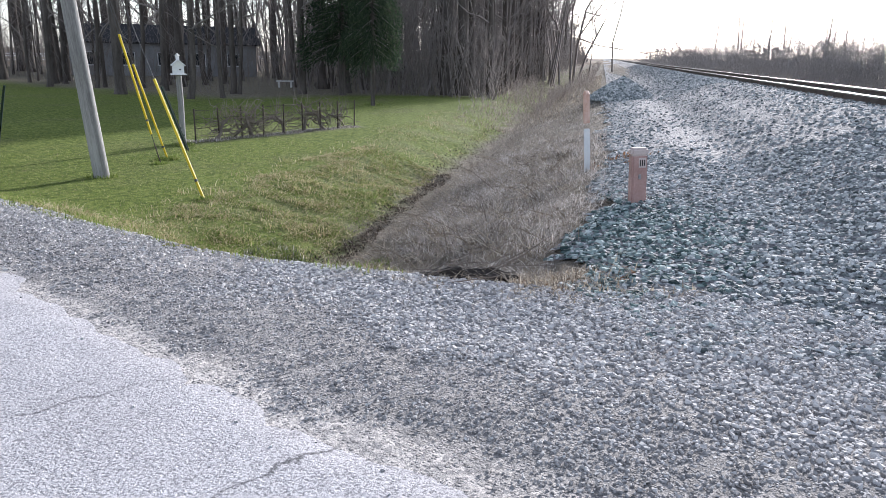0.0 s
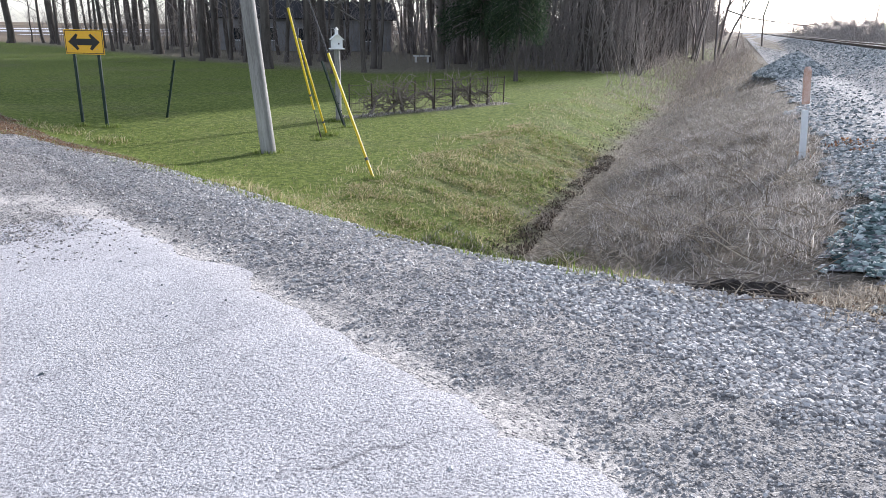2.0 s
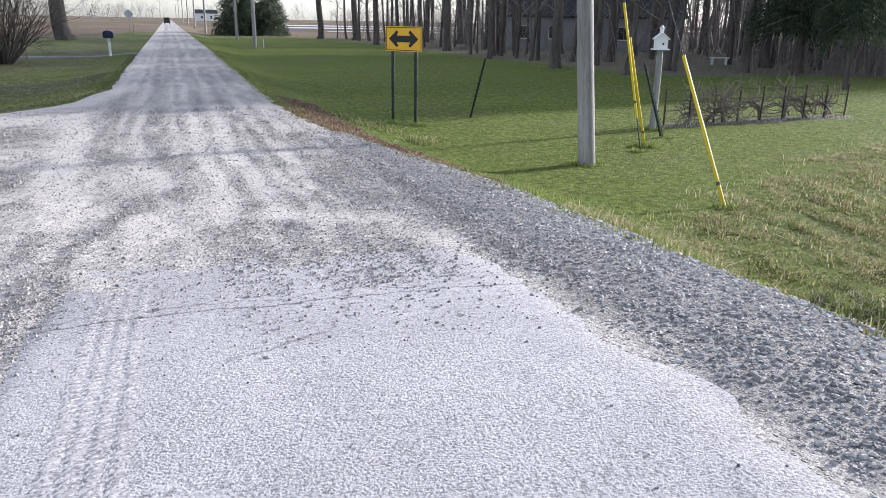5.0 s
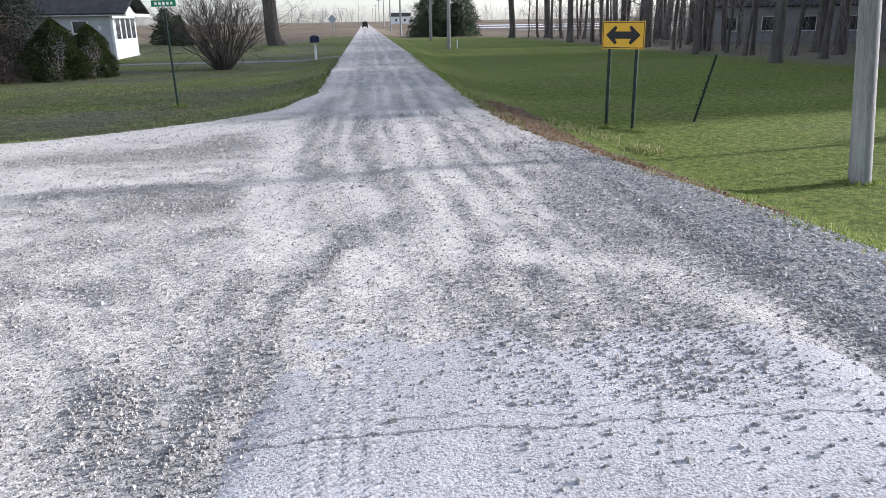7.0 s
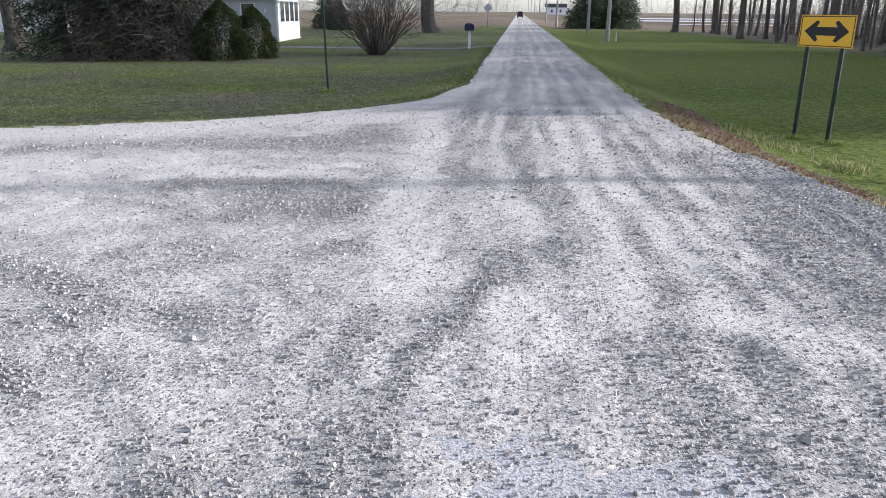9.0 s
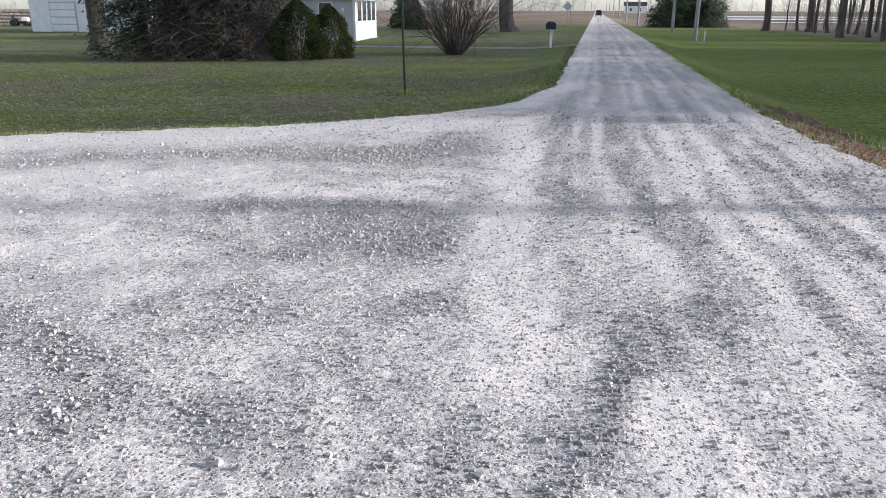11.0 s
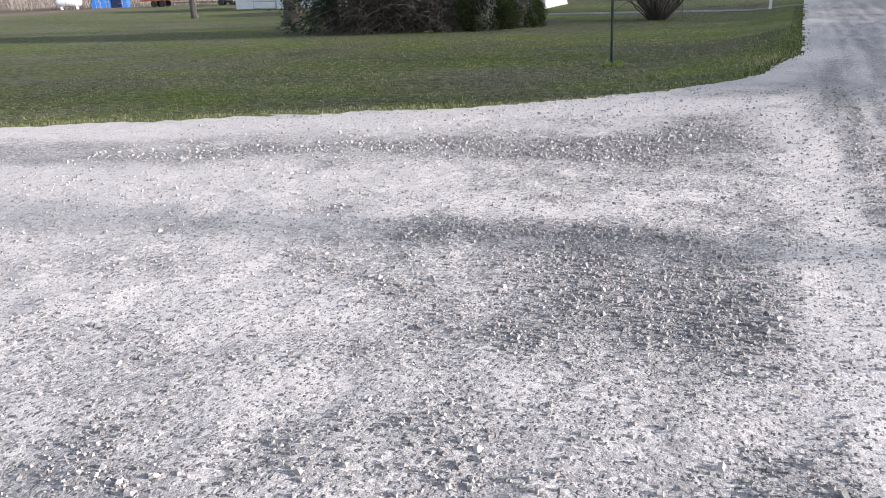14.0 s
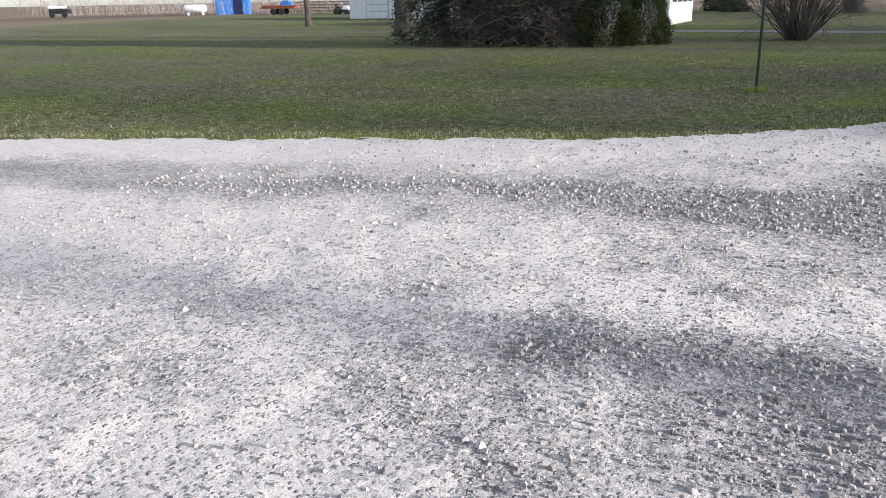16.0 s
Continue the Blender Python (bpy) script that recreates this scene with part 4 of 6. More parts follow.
sgn = thing("road_sign", pose(7.6, 34.3, H(7.6, 34.3), 0, 0, -54.5), "yellow warning sign with a black two-way arrow on two green posts", "road sign")
SW, SH, S0 = 1.16, 0.61, 1.82
plate = part("plate", box(SW, 0.006, SH, 0, 0, S0, 0.002), m_signy, sgn)


def flat(pts, depth, bm=None):
    """A flat outline in x and z, given a thickness towards -y."""
    bm = bm or bmesh.new()
    f = bm.faces.new([bm.verts.new((x, 0, z)) for x, z in pts])
    g = bmesh.ops.extrude_face_region(bm, geom=[f])
    bmesh.ops.translate(bm, verts=[v for v in g["geom"] if isinstance(v, bmesh.types.BMVert)], vec=(0, -depth, 0))
    bmesh.ops.recalc_face_normals(bm, faces=bm.faces)
    return bm


ar = [(-0.47, 0), (-0.22, 0.205), (-0.16, 0.17), (-0.22, 0.08), (0.22, 0.08), (0.16, 0.17), (0.22, 0.205), (0.47, 0), (0.22, -0.205), (0.16, -0.17), (0.22, -0.08), (-0.22, -0.08), (-0.16, -0.17), (-0.22, -0.205)]
part("arrow", flat(ar, 0.003), m_black, plate, "black two-headed arrow", pose(0, -0.0035, S0 + SH / 2))
for w, h, x, z in ((SW - 0.05, 0.016, 0, 0.02), (SW - 0.05, 0.016, 0, SH - 0.036), (0.016, SH - 0.04, -SW / 2 + 0.028, 0.02), (0.016, SH - 0.04, SW / 2 - 0.028, 0.02)):
    part("border", box(w, 0.003, h, x, -0.0048, S0 + z), m_black, plate)
for x in (-0.37, 0.37):
    bm = box(0.075, 0.008, 2.42, x, 0.02, -0.3, 0.002)
    box(0.014, 0.035, 2.42, x - 0.034, 0.036, -0.3, 0, bm)
    box(0.014, 0.035, 2.42, x + 0.034, 0.036, -0.3, 0, bm)
    post = part("post", bm, m_greenpost, sgn)
    for z in (1.95, 2.3):
        part("bolt", rod((x, -0.012, z), (x, 0.03, z), 0.011, n=8), m_steel, post)


def u_post(x, y, tip, label, w=0.075):
    ob = thing("steel_post", pose(x, y, H(x, y)), label, "steel post")
    bm = rod((0, 0, -0.3), tip, w * 0.55, w * 0.5, 4)
    part("stake", bm, m_greenpost, ob)
    for k in range(7):
        f = 0.25 + 0.11 * k
        p = Vector(tip) * f
        part("stud", box(0.03, 0.03, 0.03, p.x - 0.03, p.y - 0.03, p.z, 0.004), m_greenpost, ob)
    return ob


u_post(9.72, 35.05, (0.15, -0.75, 1.62), "dark steel fence post leaning over in the lawn")
u_post(13.15, 30.7, (-0.55, 0.35, 1.75), "dark steel fence post leaning beside the birdhouse")

# birdhouse on a wooden post
bh = thing("birdhouse", pose(13.6, 31.9, H(13.6, 31.9), 0, 0, -25), "small white birdhouse with a gabled roof on a weathered post", "birdhouse")
tp = Tubes()
tp.add([(0, 0, -0.2), (0, 0, 0.4), (0.01, 0, 1.2), (0, 0, 2.02)], [0.09, 0.085, 0.082, 0.08], 12)
tp.make("post", m_pole, bh)
part("floor_board", box(0.42, 0.34, 0.03, 0, 0, 2.0, 0.004), m_white, bh)
body = part("body", box(0.3, 0.24, 0.24, 0, 0, 2.03, 0.006), m_white, bh)
part("hole", rod((0.04, -0.122, 2.15), (0.04, -0.11, 2.15), 0.025, n=12), m_dark, body)
for s in (-1, 1):
    part("roof_board", box(0.25, 0.34, 0.018, 0, 0, 0, 0.003), m_white, bh, at=pose(s * 0.09, 0, 2.33, 0, s * 40, 0))
part("gable", flat([(-0.15, 0), (0.15, 0), (0, 0.14)], 0.24), m_white, bh, at=pose(0, 0.12, 2.27))
part("cupola", box(0.09, 0.09, 0.12, 0, 0, 2.4, 0.006), m_white, bh)
part("cupola_cap", rod((0, 0, 2.52), (0, 0, 2.6), 0.075, 0.01, 4), m_concrete, bh)

# wire fence with old vines
FA, FB = np.array((14.3, 32.4)), np.array((21.3, 33.0))
fence = thing("wire_fence", pose(0, 0, 0), "low rusty wire fence overgrown with bare gnarled vines", "fence")
nf = 8
for k in range(nf + 1):
    p = FA + (FB - FA) * k / nf
    z = H(*p)
    part("post", rod((p[0], p[1], z - 0.3), (p[0] + 0.03 * math.sin(k * 5), p[1], z + 0.98), 0.024, n=8), m_fence, fence)
for zz in (0.12, 0.4, 0.66, 0.92):
    tb = Tubes()
    q = [(*(FA + (FB - FA) * f), H(*(FA + (FB - FA) * f)) + zz + 0.012 * math.sin(40 * f + zz * 9)) for f in np.linspace(0, 1, 33)]
    tb.add(q, np.full(33, 0.006), 4)
    tb.make("wire", m_fence, fence)
tb = Tubes()
for f in np.linspace(0.01, 0.99, 46):
    p = FA + (FB - FA) * f
    tb.add([(p[0], p[1], H(*p) + 0.1), (p[0], p[1], H(*p) + 0.93)], [0.003, 0.003], 3)
tb.make("mesh_wires", m_fence, fence)
rv = np.random.default_rng(61)
for k in range(7):
    p = FA + (FB - FA) * (0.12 + 0.8 * k / 6.4 + 0.03 * rv.normal())
    vine = thing("grape_vine", pose(p[0], p[1] + 0.05, H(*p)), "old bare grape vine twisting along the wire fence", "vine", "vines on the fence")
    tb = Tubes()
    q, d = [np.array([0, 0, -0.1])], np.array([rv.normal(0, 0.3), 0, 1.0])
    for i in range(7):
        d = d + rv.normal(0, 0.45, 3) * (1, 0.3, 0.6)
        d /= np.linalg.norm(d)
        q.append(q[-1] + d * 0.14)
    tb.add(q, np.linspace(0.065, 0.035, 8), 7)
    tb.make("stem", m_vine, vine)
    tc = Tubes()
    for i in range(34):
        a = q[3 + int(rv.integers(0, 5))].copy()
        d = np.array([rv.choice([-1, 1]) * 1.0, rv.normal(0, 0.15), rv.normal(0.0, 0.35)])
        pts = [a]
        for j in range(7):
            d = d + rv.normal(0, 0.42, 3) * (1, 0.35, 1) - np.array([0, 0, 0.25 * (pts[-1][2] - 0.75)])
            d /= np.linalg.norm(d)
            pts.append(pts[-1] + d * (0.10 + 0.09 * rv.random()))
        tc.add(pts, np.linspace(0.017, 0.004, 8), 4)
    tc.make("cane_growth", m_vine, vine)

# stone bench under the trees
bx, by = 37.4, 58.2
bench = thing("garden_bench", pose(bx, by, H(bx, by), 0, 0, -30), "pale concrete bench under the trees", "bench")
part("seat", box(1.25, 0.4, 0.09, 0, 0, 0.42, 0.015), m_concrete, bench)
for s in (-0.45, 0.45):
    part("leg", box(0.14, 0.32, 0.44, s, 0, -0.02, 0.015), m_concrete, bench)

# ---------------------------------------------------------------- by the railway
mk = thing("marker_post", pose(13.6, 18.62, H(13.6, 18.62)) @ Vector((-0.04, 0.07, 1)).to_track_quat("Z", "Y").to_matrix().to_4x4() @ pose(0, 0, 0, 0, 0, 120), "white flexible marker post with a faded orange top, by the ballast", "marker post")
part("stake", box(0.11, 0.03, 0.98, 0, 0, -0.25, 0.008), m_white, mk)
part("sleeve", box(0.118, 0.042, 0.51, 0, 0, 0.82, 0.01), m_orange, mk, "faded orange sleeve")
part("cap", rod((0, 0, 1.31), (0, 0, 1.37), 0.06, 0.035, 10), m_orange, mk)
pb = thing("cable_pedestal", pose(10.75, 16.28, H(10.75, 16.28) - 0.05) @ Matrix.Shear("XY", 4, (-0.05, 0.085)) @ pose(0, 0, 0, 0, 0, -48), "faded pink-orange plastic cable pedestal standing in the stones", "cable pedestal")
part("body", box(0.19, 0.17, 0.66, 0, 0, 0, 0.02), m_pink, pb)
part("lid", box(0.21, 0.19, 0.1, 0, 0, 0.64, 0.025), m_pale, pb, "paler sun-bleached lid")
tagp = part("sticker", box(0.09, 0.003, 0.12, 0.03, -0.087, 0.5), m_pale, pb, "small weathered label plate")
for k in range(3):
    part("print_bar", box(0.014, 0.002, 0.075, 0.005 + 0.025 * k, -0.0895, 0.522), m_black, tagp)
part("hasp", box(0.03, 0.02, 0.06, 0.0, -0.092, 0.36, 0.004), m_steel, pb)

# dark clod of soil at the end of the drain under the shoulder
rc = np.random.default_rng(63)
clod = thing("soil_clod", pose(6.95, 15.98, H(6.95, 15.98)), "dark lump of damp soil and roots at the ditch's end", "soil")
bm = bmesh.new()
bmesh.ops.create_icosphere(bm, subdivisions=4, radius=1.0)
for v in bm.verts:
    q = v.co.normalized()
    v.co = q * (1 + 0.35 * noise.noise(q * 2.2) + 0.22 * noise.noise(q * 6))
    v.co = Vector((v.co.x * 0.42, v.co.y * 0.15, max(v.co.z, -0.3) * 0.10 + 0.02 * noise.noise(q * 14)))
part("lump", bm, m_soil, clod, at=pose(0, 0, 0.0, 0, 0, -45))
tb = Tubes()
for k in range(22):
    a = rc.normal(-0.8, 0.5)
    p0 = np.array([rc.normal(0, 0.25), rc.normal(0, 0.2), 0.08])
    p1 = p0 + np.array([math.cos(a), math.sin(a), rc.normal(0.1, 0.2)]) * (0.2 + 0.3 * rc.random())
    tb.add([p0, (p0 + p1) / 2 + rc.normal(0, 0.02, 3), p1], [0.006, 0.005, 0.002], 4)
tagged(tb.make("root_mat", m_vine, clod), kind="stuff")

# ---------------------------------------------------------------- undergrowth of the wood
ru = np.random.default_rng(71)
# twigs for all far growth: the haze of distance is put into this paler colour
m_far = two_tone("haze_tinted_far_twigs", (0.23, 0.215, 0.21), (0.36, 0.335, 0.325), 0.5, 0.95)


def stems(name, pts, tall, label, mat, thick=0.012, forks=3, spreadout=0.25):
    """Thin bare stems with forks, too many to count."""
    tb = Tubes()
    for x, y in pts:
        z, h = H(x, y), tall * (0.5 + ru.random())
        lean = ru.normal(0, spreadout, 2)
        p0, p1 = np.array([x, y, z - 0.05]), np.array([x + lean[0] * h, y + lean[1] * h, z + h])
        mid = (p0 + p1) / 2 + ru.normal(0, 0.06 * h, 3)
        tb.add([p0, mid, p1], [thick, thick * 0.75, thick * 0.3], 3)
        for k in range(forks):
            f = 0.35 + 0.55 * ru.random()
            b = p0 + (p1 - p0) * f
            e = b + np.array([*ru.normal(0, 0.28, 2), 0.15 + 0.35 * ru.random()]) * h * 0.6
            tb.add([b, (b + e) / 2 + ru.normal(0, 0.03 * h, 3), e], [thick * 0.6, thick * 0.45, thick * 0.2], 3)
    return tagged(tb.make(name, mat), label, "undergrowth", "", "stuff")


wood_pts = []
while len(wood_pts) < 1900:
    x, y = 22 + 50 * ru.random(), 45 + 75 * ru.random()
    if x > np.interp(y, [40, 50, 65, 90, 112], [44, 28.5, 26, 24, 23]) and y > np.interp(x, [24, 33, 42, 60, 200], [54, 56, 50, 57, 128]) and not (31 < x < 50 and 72 < y < 90):
        wood_pts.append((x, y))
stems("undergrowth", wood_pts, 3.4, "grey-brown saplings and brush under the trees", m_twig, 0.02, 4)
edge_pts = [xy(55 + 330 * ru.random() ** 1.6, -16.2 - 9 * ru.random() ** 1.6) for _ in range(1800)]
stems("track_edge_brush", edge_pts, 3.6, "grey leafless brush along the edge of the wood", m_twig, 0.028, 4)
tall_pts = [xy(56 + 380 * ru.random() ** 1.5, -17.5 - 14 * ru.random()) for _ in range(900)]
stems("pole_saplings", tall_pts, 9.0, "tall thin leafless saplings along the railway", m_twig, 0.045, 6, 0.06)
bank_pts = [xy(15 + 45 * ru.random() ** 1.2, -9.7 - 3.8 * ru.random()) for _ in range(1700)]
bank_pts = [p for p in bank_pts if road_gap(*p) > 1.0]
stems("weed_stems", bank_pts[::2], 0.25, "dry grey weed stems on the railway bank", m_brush, 0.004, 5, 0.9)
stems("bleached_weed_stems", bank_pts[1::4], 0.26, "bleached dry weed stems on the railway bank", m_straw, 0.004, 5, 0.9)
low_pts = [xy(44 + 40 * ru.random(), -12.3 - 4.5 * ru.random()) for _ in range(420)]
stems("low_thicket", low_pts, 0.55, "reddish-brown low thicket beside the railway", m_brush, 0.012, 5, 0.4)


def thicket(name, pts, tall, label, mat, stemcount=3, thick=0.011, lean=0.35):
    """Rounded leafless shrubs and small trees with fine forks."""
    tb = Tubes()
    for x, y in pts:
        z, h = H(x, y), tall * (0.45 + 0.75 * ru.random())
        for s in range(stemcount):
            a = ru.random() * 6.28
            grow(tb, (x, y, z - 0.1), (lean * math.cos(a), lean * math.sin(a), 1.0), h * (0.6 + 0.3 * ru.random()), thick * h, 2, ru, 3, 0.1)
    return tagged(tb.make(name, mat), label, "thicket", "", "stuff")


crowd = [(33 + 55 * ru.random() ** 0.7, 44 + 36 * ru.random()) for _ in range(130)]
crowd = [p for p in crowd if (p[0] > 45 or ru.random() < 0.2) and p[1] > np.interp(p[0], [24, 33, 42, 60, 200], [53, 54, 49, 56, 128]) and not (33 < p[0] < 47 and 75 < p[1] < 87)]
thicket("slender_wood", [(47 + 42 * ru.random(), 54 + 26 * ru.random()) for _ in range(90)], 21.0, "tall slender leafless trees deep in the wood", m_twig, 1, 0.008, 0.06)
thicket("slender_wood", crowd, 17.0, "slender leafless trees crowded inside the wood", m_twig, 1, 0.008, 0.08)
thicket("far_thicket", [xy(75 + 150 * ru.random() ** 1.3, 9 + 17 * ru.random()) for _ in range(230)], 6.5, "grey thicket beyond the railway, haze put into its colour", m_far, 3, 0.006)
thicket("far_thicket", [xy(170 + 330 * ru.random() ** 1.2, 8 + 16 * ru.random()) for _ in range(150)], 11.0, "grey thicket far along the railway, haze put into its colour", m_far, 2, 0.007)
stems("far_brush", [xy(70 + 330 * ru.random() ** 1.5, 7 + 20 * ru.random()) for _ in range(4200)], 3.6, "fine brush beyond the railway, haze put into its colour", m_far, 0.024, 5, 0.16)
thicket("railside_wood", [xy(120 + 330 * ru.random() ** 1.2, -20.5 - 9 * ru.random() ** 1.5) for _ in range(110)], 24.0, "tall leafless trees along the far railway", m_twig, 1, 0.007, 0.07)
stems("bank_brush", [xy(58 + 260 * ru.random() ** 1.7, -10.0 - 6.5 * ru.random()) for _ in range(1300)], 0.9, "reddish-brown brush on the bank of the railway", m_brush, 0.014, 5, 0.35)
thicket("deep_wood", [xy(95 + 110 * ru.random(), -24 - 60 * ru.random()) for _ in range(150)], 19.0, "leafless trees deep in the wood", m_twig, 1, 0.011, 0.07)
for k in range(26):
    u = 100 + 160 * tr_rng.random()
    t = plant(int(tr_rng.choice([1, 3, 4, 5])), *xy(u, 17 + 22 * tr_rng.random()), 0.55 + 0.45 * tr_rng.random())

# ---------------------------------------------------------------- far distance
rf = np.random.default_rng(81)


def treeline(name, a, b, n, tall, label):
    pts = []
    for k in range(n):
        f = rf.random()
        pts.append((a[0] + (b[0] - a[0]) * f + rf.normal(0, 8), a[1] + (b[1] - a[1]) * f + rf.normal(0, 8)))
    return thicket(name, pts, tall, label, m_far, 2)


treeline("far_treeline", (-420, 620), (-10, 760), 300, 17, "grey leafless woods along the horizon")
treeline("far_woods", (30, 900), (520, 700), 220, 17, "leafless woods far across the fields, haze put into their colour")
treeline("far_hedge", (640, 260), (820, 140), 90, 13, "leafless trees far beyond the railway, haze put into their colour")
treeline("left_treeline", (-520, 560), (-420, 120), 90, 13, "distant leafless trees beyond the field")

pair = conifer(91, 8.0, 3.0, 0.05, 170, m_needle, "spruce_tree", "dark green spruce beside the road, far off", sprays=40)
pair.matrix_basis = pose(10.9, 124, H(10.9, 124))
for x, y, s in ((15.4, 125, 0.9), (13.2, 130, 0.8)):
    copy_thing(pair, pose(x, y, H(x, y), 0, 0, 60 * s) @ Matrix.Diagonal((s, s, s, 1)))
yew = conifer(93, 3.4, 1.3, 0.03, 90, m_needle, "evergreen_shrub", "small dark evergreen shrub beside the house", sprays=40)
yew.matrix_basis = pose(-17.2, 93, H(-17.2, 93))
copy_thing(yew, pose(-15.2, 89.5, H(-15.2, 89.5), 0, 0, 80) @ Matrix.Diagonal((0.8, 0.8, 0.8, 1)))
for k, (x, y, tall) in enumerate(((8.7, 80.6, 10.5), (9.2, 104, 10), (7.4, 138, 10), (7.4, 185, 10), (7.4, 240, 10), (7.4, 310, 10), (7.4, 400, 10), (7.4, 520, 10))):
    up = thing("utility_pole", pose(x, y, H(x, y)), "grey wooden utility pole beside the gravel road", "utility pole", "poles along the road")
    tp = Tubes()
    tp.add([(0, 0, -0.3), (0, 0, 0), (0, 0, tall / 2), (0, 0, tall)], [0.17, 0.165, 0.14, 0.11], 12)
    tp.make("shaft", m_pole, up)
    if k > 1:
        part("cross_arm", box(2.0, 0.09, 0.11, 0, 0, tall - 0.6, 0.01), m_pole, up)
        for s in (-0.9, 0, 0.9):
            part("insulator", rod((s, 0, tall - 0.49), (s, 0, tall - 0.36), 0.035, 0.025, 8), m_concrete, up)
wm = thing("marker_stake", pose(9.5, 81.4, H(9.5, 81.4)), "short white plastic marker stake in the lawn", "marker stake")
part("stake", box(0.09, 0.03, 0.85, 0, 0, -0.1, 0.008), m_white, wm)

# mailbox, signs along the road
mb = thing("mailbox", pose(-1.05, 60.6, H(-1.05, 60.6), 0, 0, 0), "dark blue mailbox on a white post beside the drive", "mailbox")
part("post", box(0.13, 0.13, 1.15, 0, 0, -0.2, 0.012), m_white, mb)
bm = box(0.52, 0.56, 0.26, 0, 0, 0.95, 0.01)
g = bmesh.ops.create_cone(bm, cap_ends=True, segments=20, radius1=0.26, radius2=0.26, depth=0.56, matrix=Matrix.Translation((0, 0, 1.2)) @ Matrix.Rotation(math.pi / 2, 4, "X") @ Matrix.Diagonal((1, 0.55, 1, 1)))
mbox = part("box", bm, m_navy, mb)
part("door", box(0.44, 0.012, 0.3, 0, -0.288, 0.98, 0.004), m_navy, mbox)
part("latch", box(0.05, 0.02, 0.03, 0, -0.3, 1.24, 0.004), m_steel, mbox)

ss = thing("street_sign", pose(-3.48, 38.65, H(-3.48, 38.65), 2.0, -1.5, 20), "thin green steel post with green street-name blades", "street sign")
part("post", rod((0, 0, -0.3), (0, 0, 2.62), 0.03, n=8), m_greenpost, ss)
part("bracket", box(0.06, 0.06, 0.1, 0, 0, 2.6, 0.006), m_steel, ss)
for k, turn in ((0, 0), (1, 90)):
    bl = part("blade", box(0.62, 0.008, 0.16, 0, 0, 2.66 + 0.18 * k, 0.003), m_greensign, ss, at=pose(0, 0, 0, 0, 0, turn))
    for q in range(5):
        for s in (-1, 1):
            part("print_bar", box(0.06, 0.002, 0.07, -0.2 + 0.1 * q, s * 0.006, 2.705 + 0.18 * k), m_white, bl)
dm = thing("road_sign", pose(-1.9, 106, H(-1.9, 106)), "back of a diamond road sign on two thin posts", "road sign")
part("plate", box(0.75, 0.006, 0.75, 0, 0, -0.375, 0.003), m_siding, dm, at=pose(0, 0, 2.15, 0, 45, 0))
for s in (-0.0, 0.35):
    part("post", rod((s, 0.04, -0.2), (s, 0.04, 2.1), 0.035, n=6), m_pole, dm)

# dark vehicle far down the road
vh = thing("vehicle", pose(1.9, 245, H(1.9, 245)), "small dark vehicle far down the gravel road", "vehicle")
part("body", box(1.75, 3.9, 0.75, 0, 0, 0.4, 0.12), m_dark, vh)
part("cab", box(1.6, 1.9, 0.75, 0, 0.2, 1.1, 0.15), m_dark, vh)
part("rear_window", box(1.25, 0.02, 0.42, 0, -0.765, 1.28, 0.004), m_glass, vh)
for s in (-0.72, 0.72):
    for yy in (-1.25, 1.25):
        w = part("wheel", rod((s - 0.11, yy, 0.33), (s + 0.11, yy, 0.33), 0.34, n=18), m_dark, vh)
        part("rim", rod((s - 0.115, yy, 0.33), (s + 0.115, yy, 0.33), 0.19, n=14), m_steel, w)
    part("tail_light", box(0.16, 0.03, 0.14, s, -1.96, 0.85, 0.01), m_rust, vh)

# drive to the house
tagged(add_loose(*sheet("drive", np.arange(-16, 0.6, 0.5), np.arange(60.6, 61.9, 0.2), lambda x, y: height(x, y) + 0.02, m_ballast)), "narrow pale gravel drive across the lawn", "drive")


# ---------------------------------------------------------------- house beyond the conifers
def window(parent, w, h, m, panes=2):
    """A window with a frame, sill and panes, facing -y in its own axes."""
    win = part("window", box(w, 0.05, h, 0, 0, 0, 0.005), m_white, parent, at=m)
    part("sill", box(w + 0.12, 0.09, 0.05, 0, -0.03, -0.05, 0.005), m_white, win)
    for k in range(panes):
        part("pane", box(w - 0.14, 0.012, h / panes - 0.08, 0, -0.024, h / panes * k + 0.04), m_glass, win)
    return win


hz = H(-14, 64)
house = thing("house", pose(-13.4, 65.6, hz - 0.1), "single-storey house with grey siding, white glazed porch and dark gabled roof", "house")
PORCH_D, PORCH_W, EAVE = 4.7, 3.4, 2.75
part("porch_wall", box(0.15, PORCH_D, EAVE + 0.1, -0.075, PORCH_D / 2, 0, 0.01), m_white, house, "white panelled porch wall")
part("foundation", box(0.2, PORCH_D, 0.3, -0.05, PORCH_D / 2, 0, 0.01), m_concrete, house)
part("front_wall", box(PORCH_W, 0.15, EAVE + 0.1, -PORCH_W / 2 - 0.15, 0.075, 0), m_siding, house)
part("main_wall", box(11, 0.15, EAVE + 0.3, -PORCH_W - 5.6, 1.5, 0), m_siding, house)
for k in range(17):
    part("clapboard", box(PORCH_W, 0.02, 0.15, -PORCH_W / 2 - 0.15, -0.008, 0.2 + 0.155 * k, 0.004), m_siding, house)
for k in range(4):
    w = window(house, 0.92, 1.3, pose(0.02, 0.8 + 1.03 * k, 1.3, 0, 0, 90), 1)
part("corner_trim", box(0.14, 0.14, EAVE, -0.03, 0.0, 0, 0.006), m_white, house)
window(house, 0.95, 1.5, pose(-1.9, -0.03, 0.95), 2)
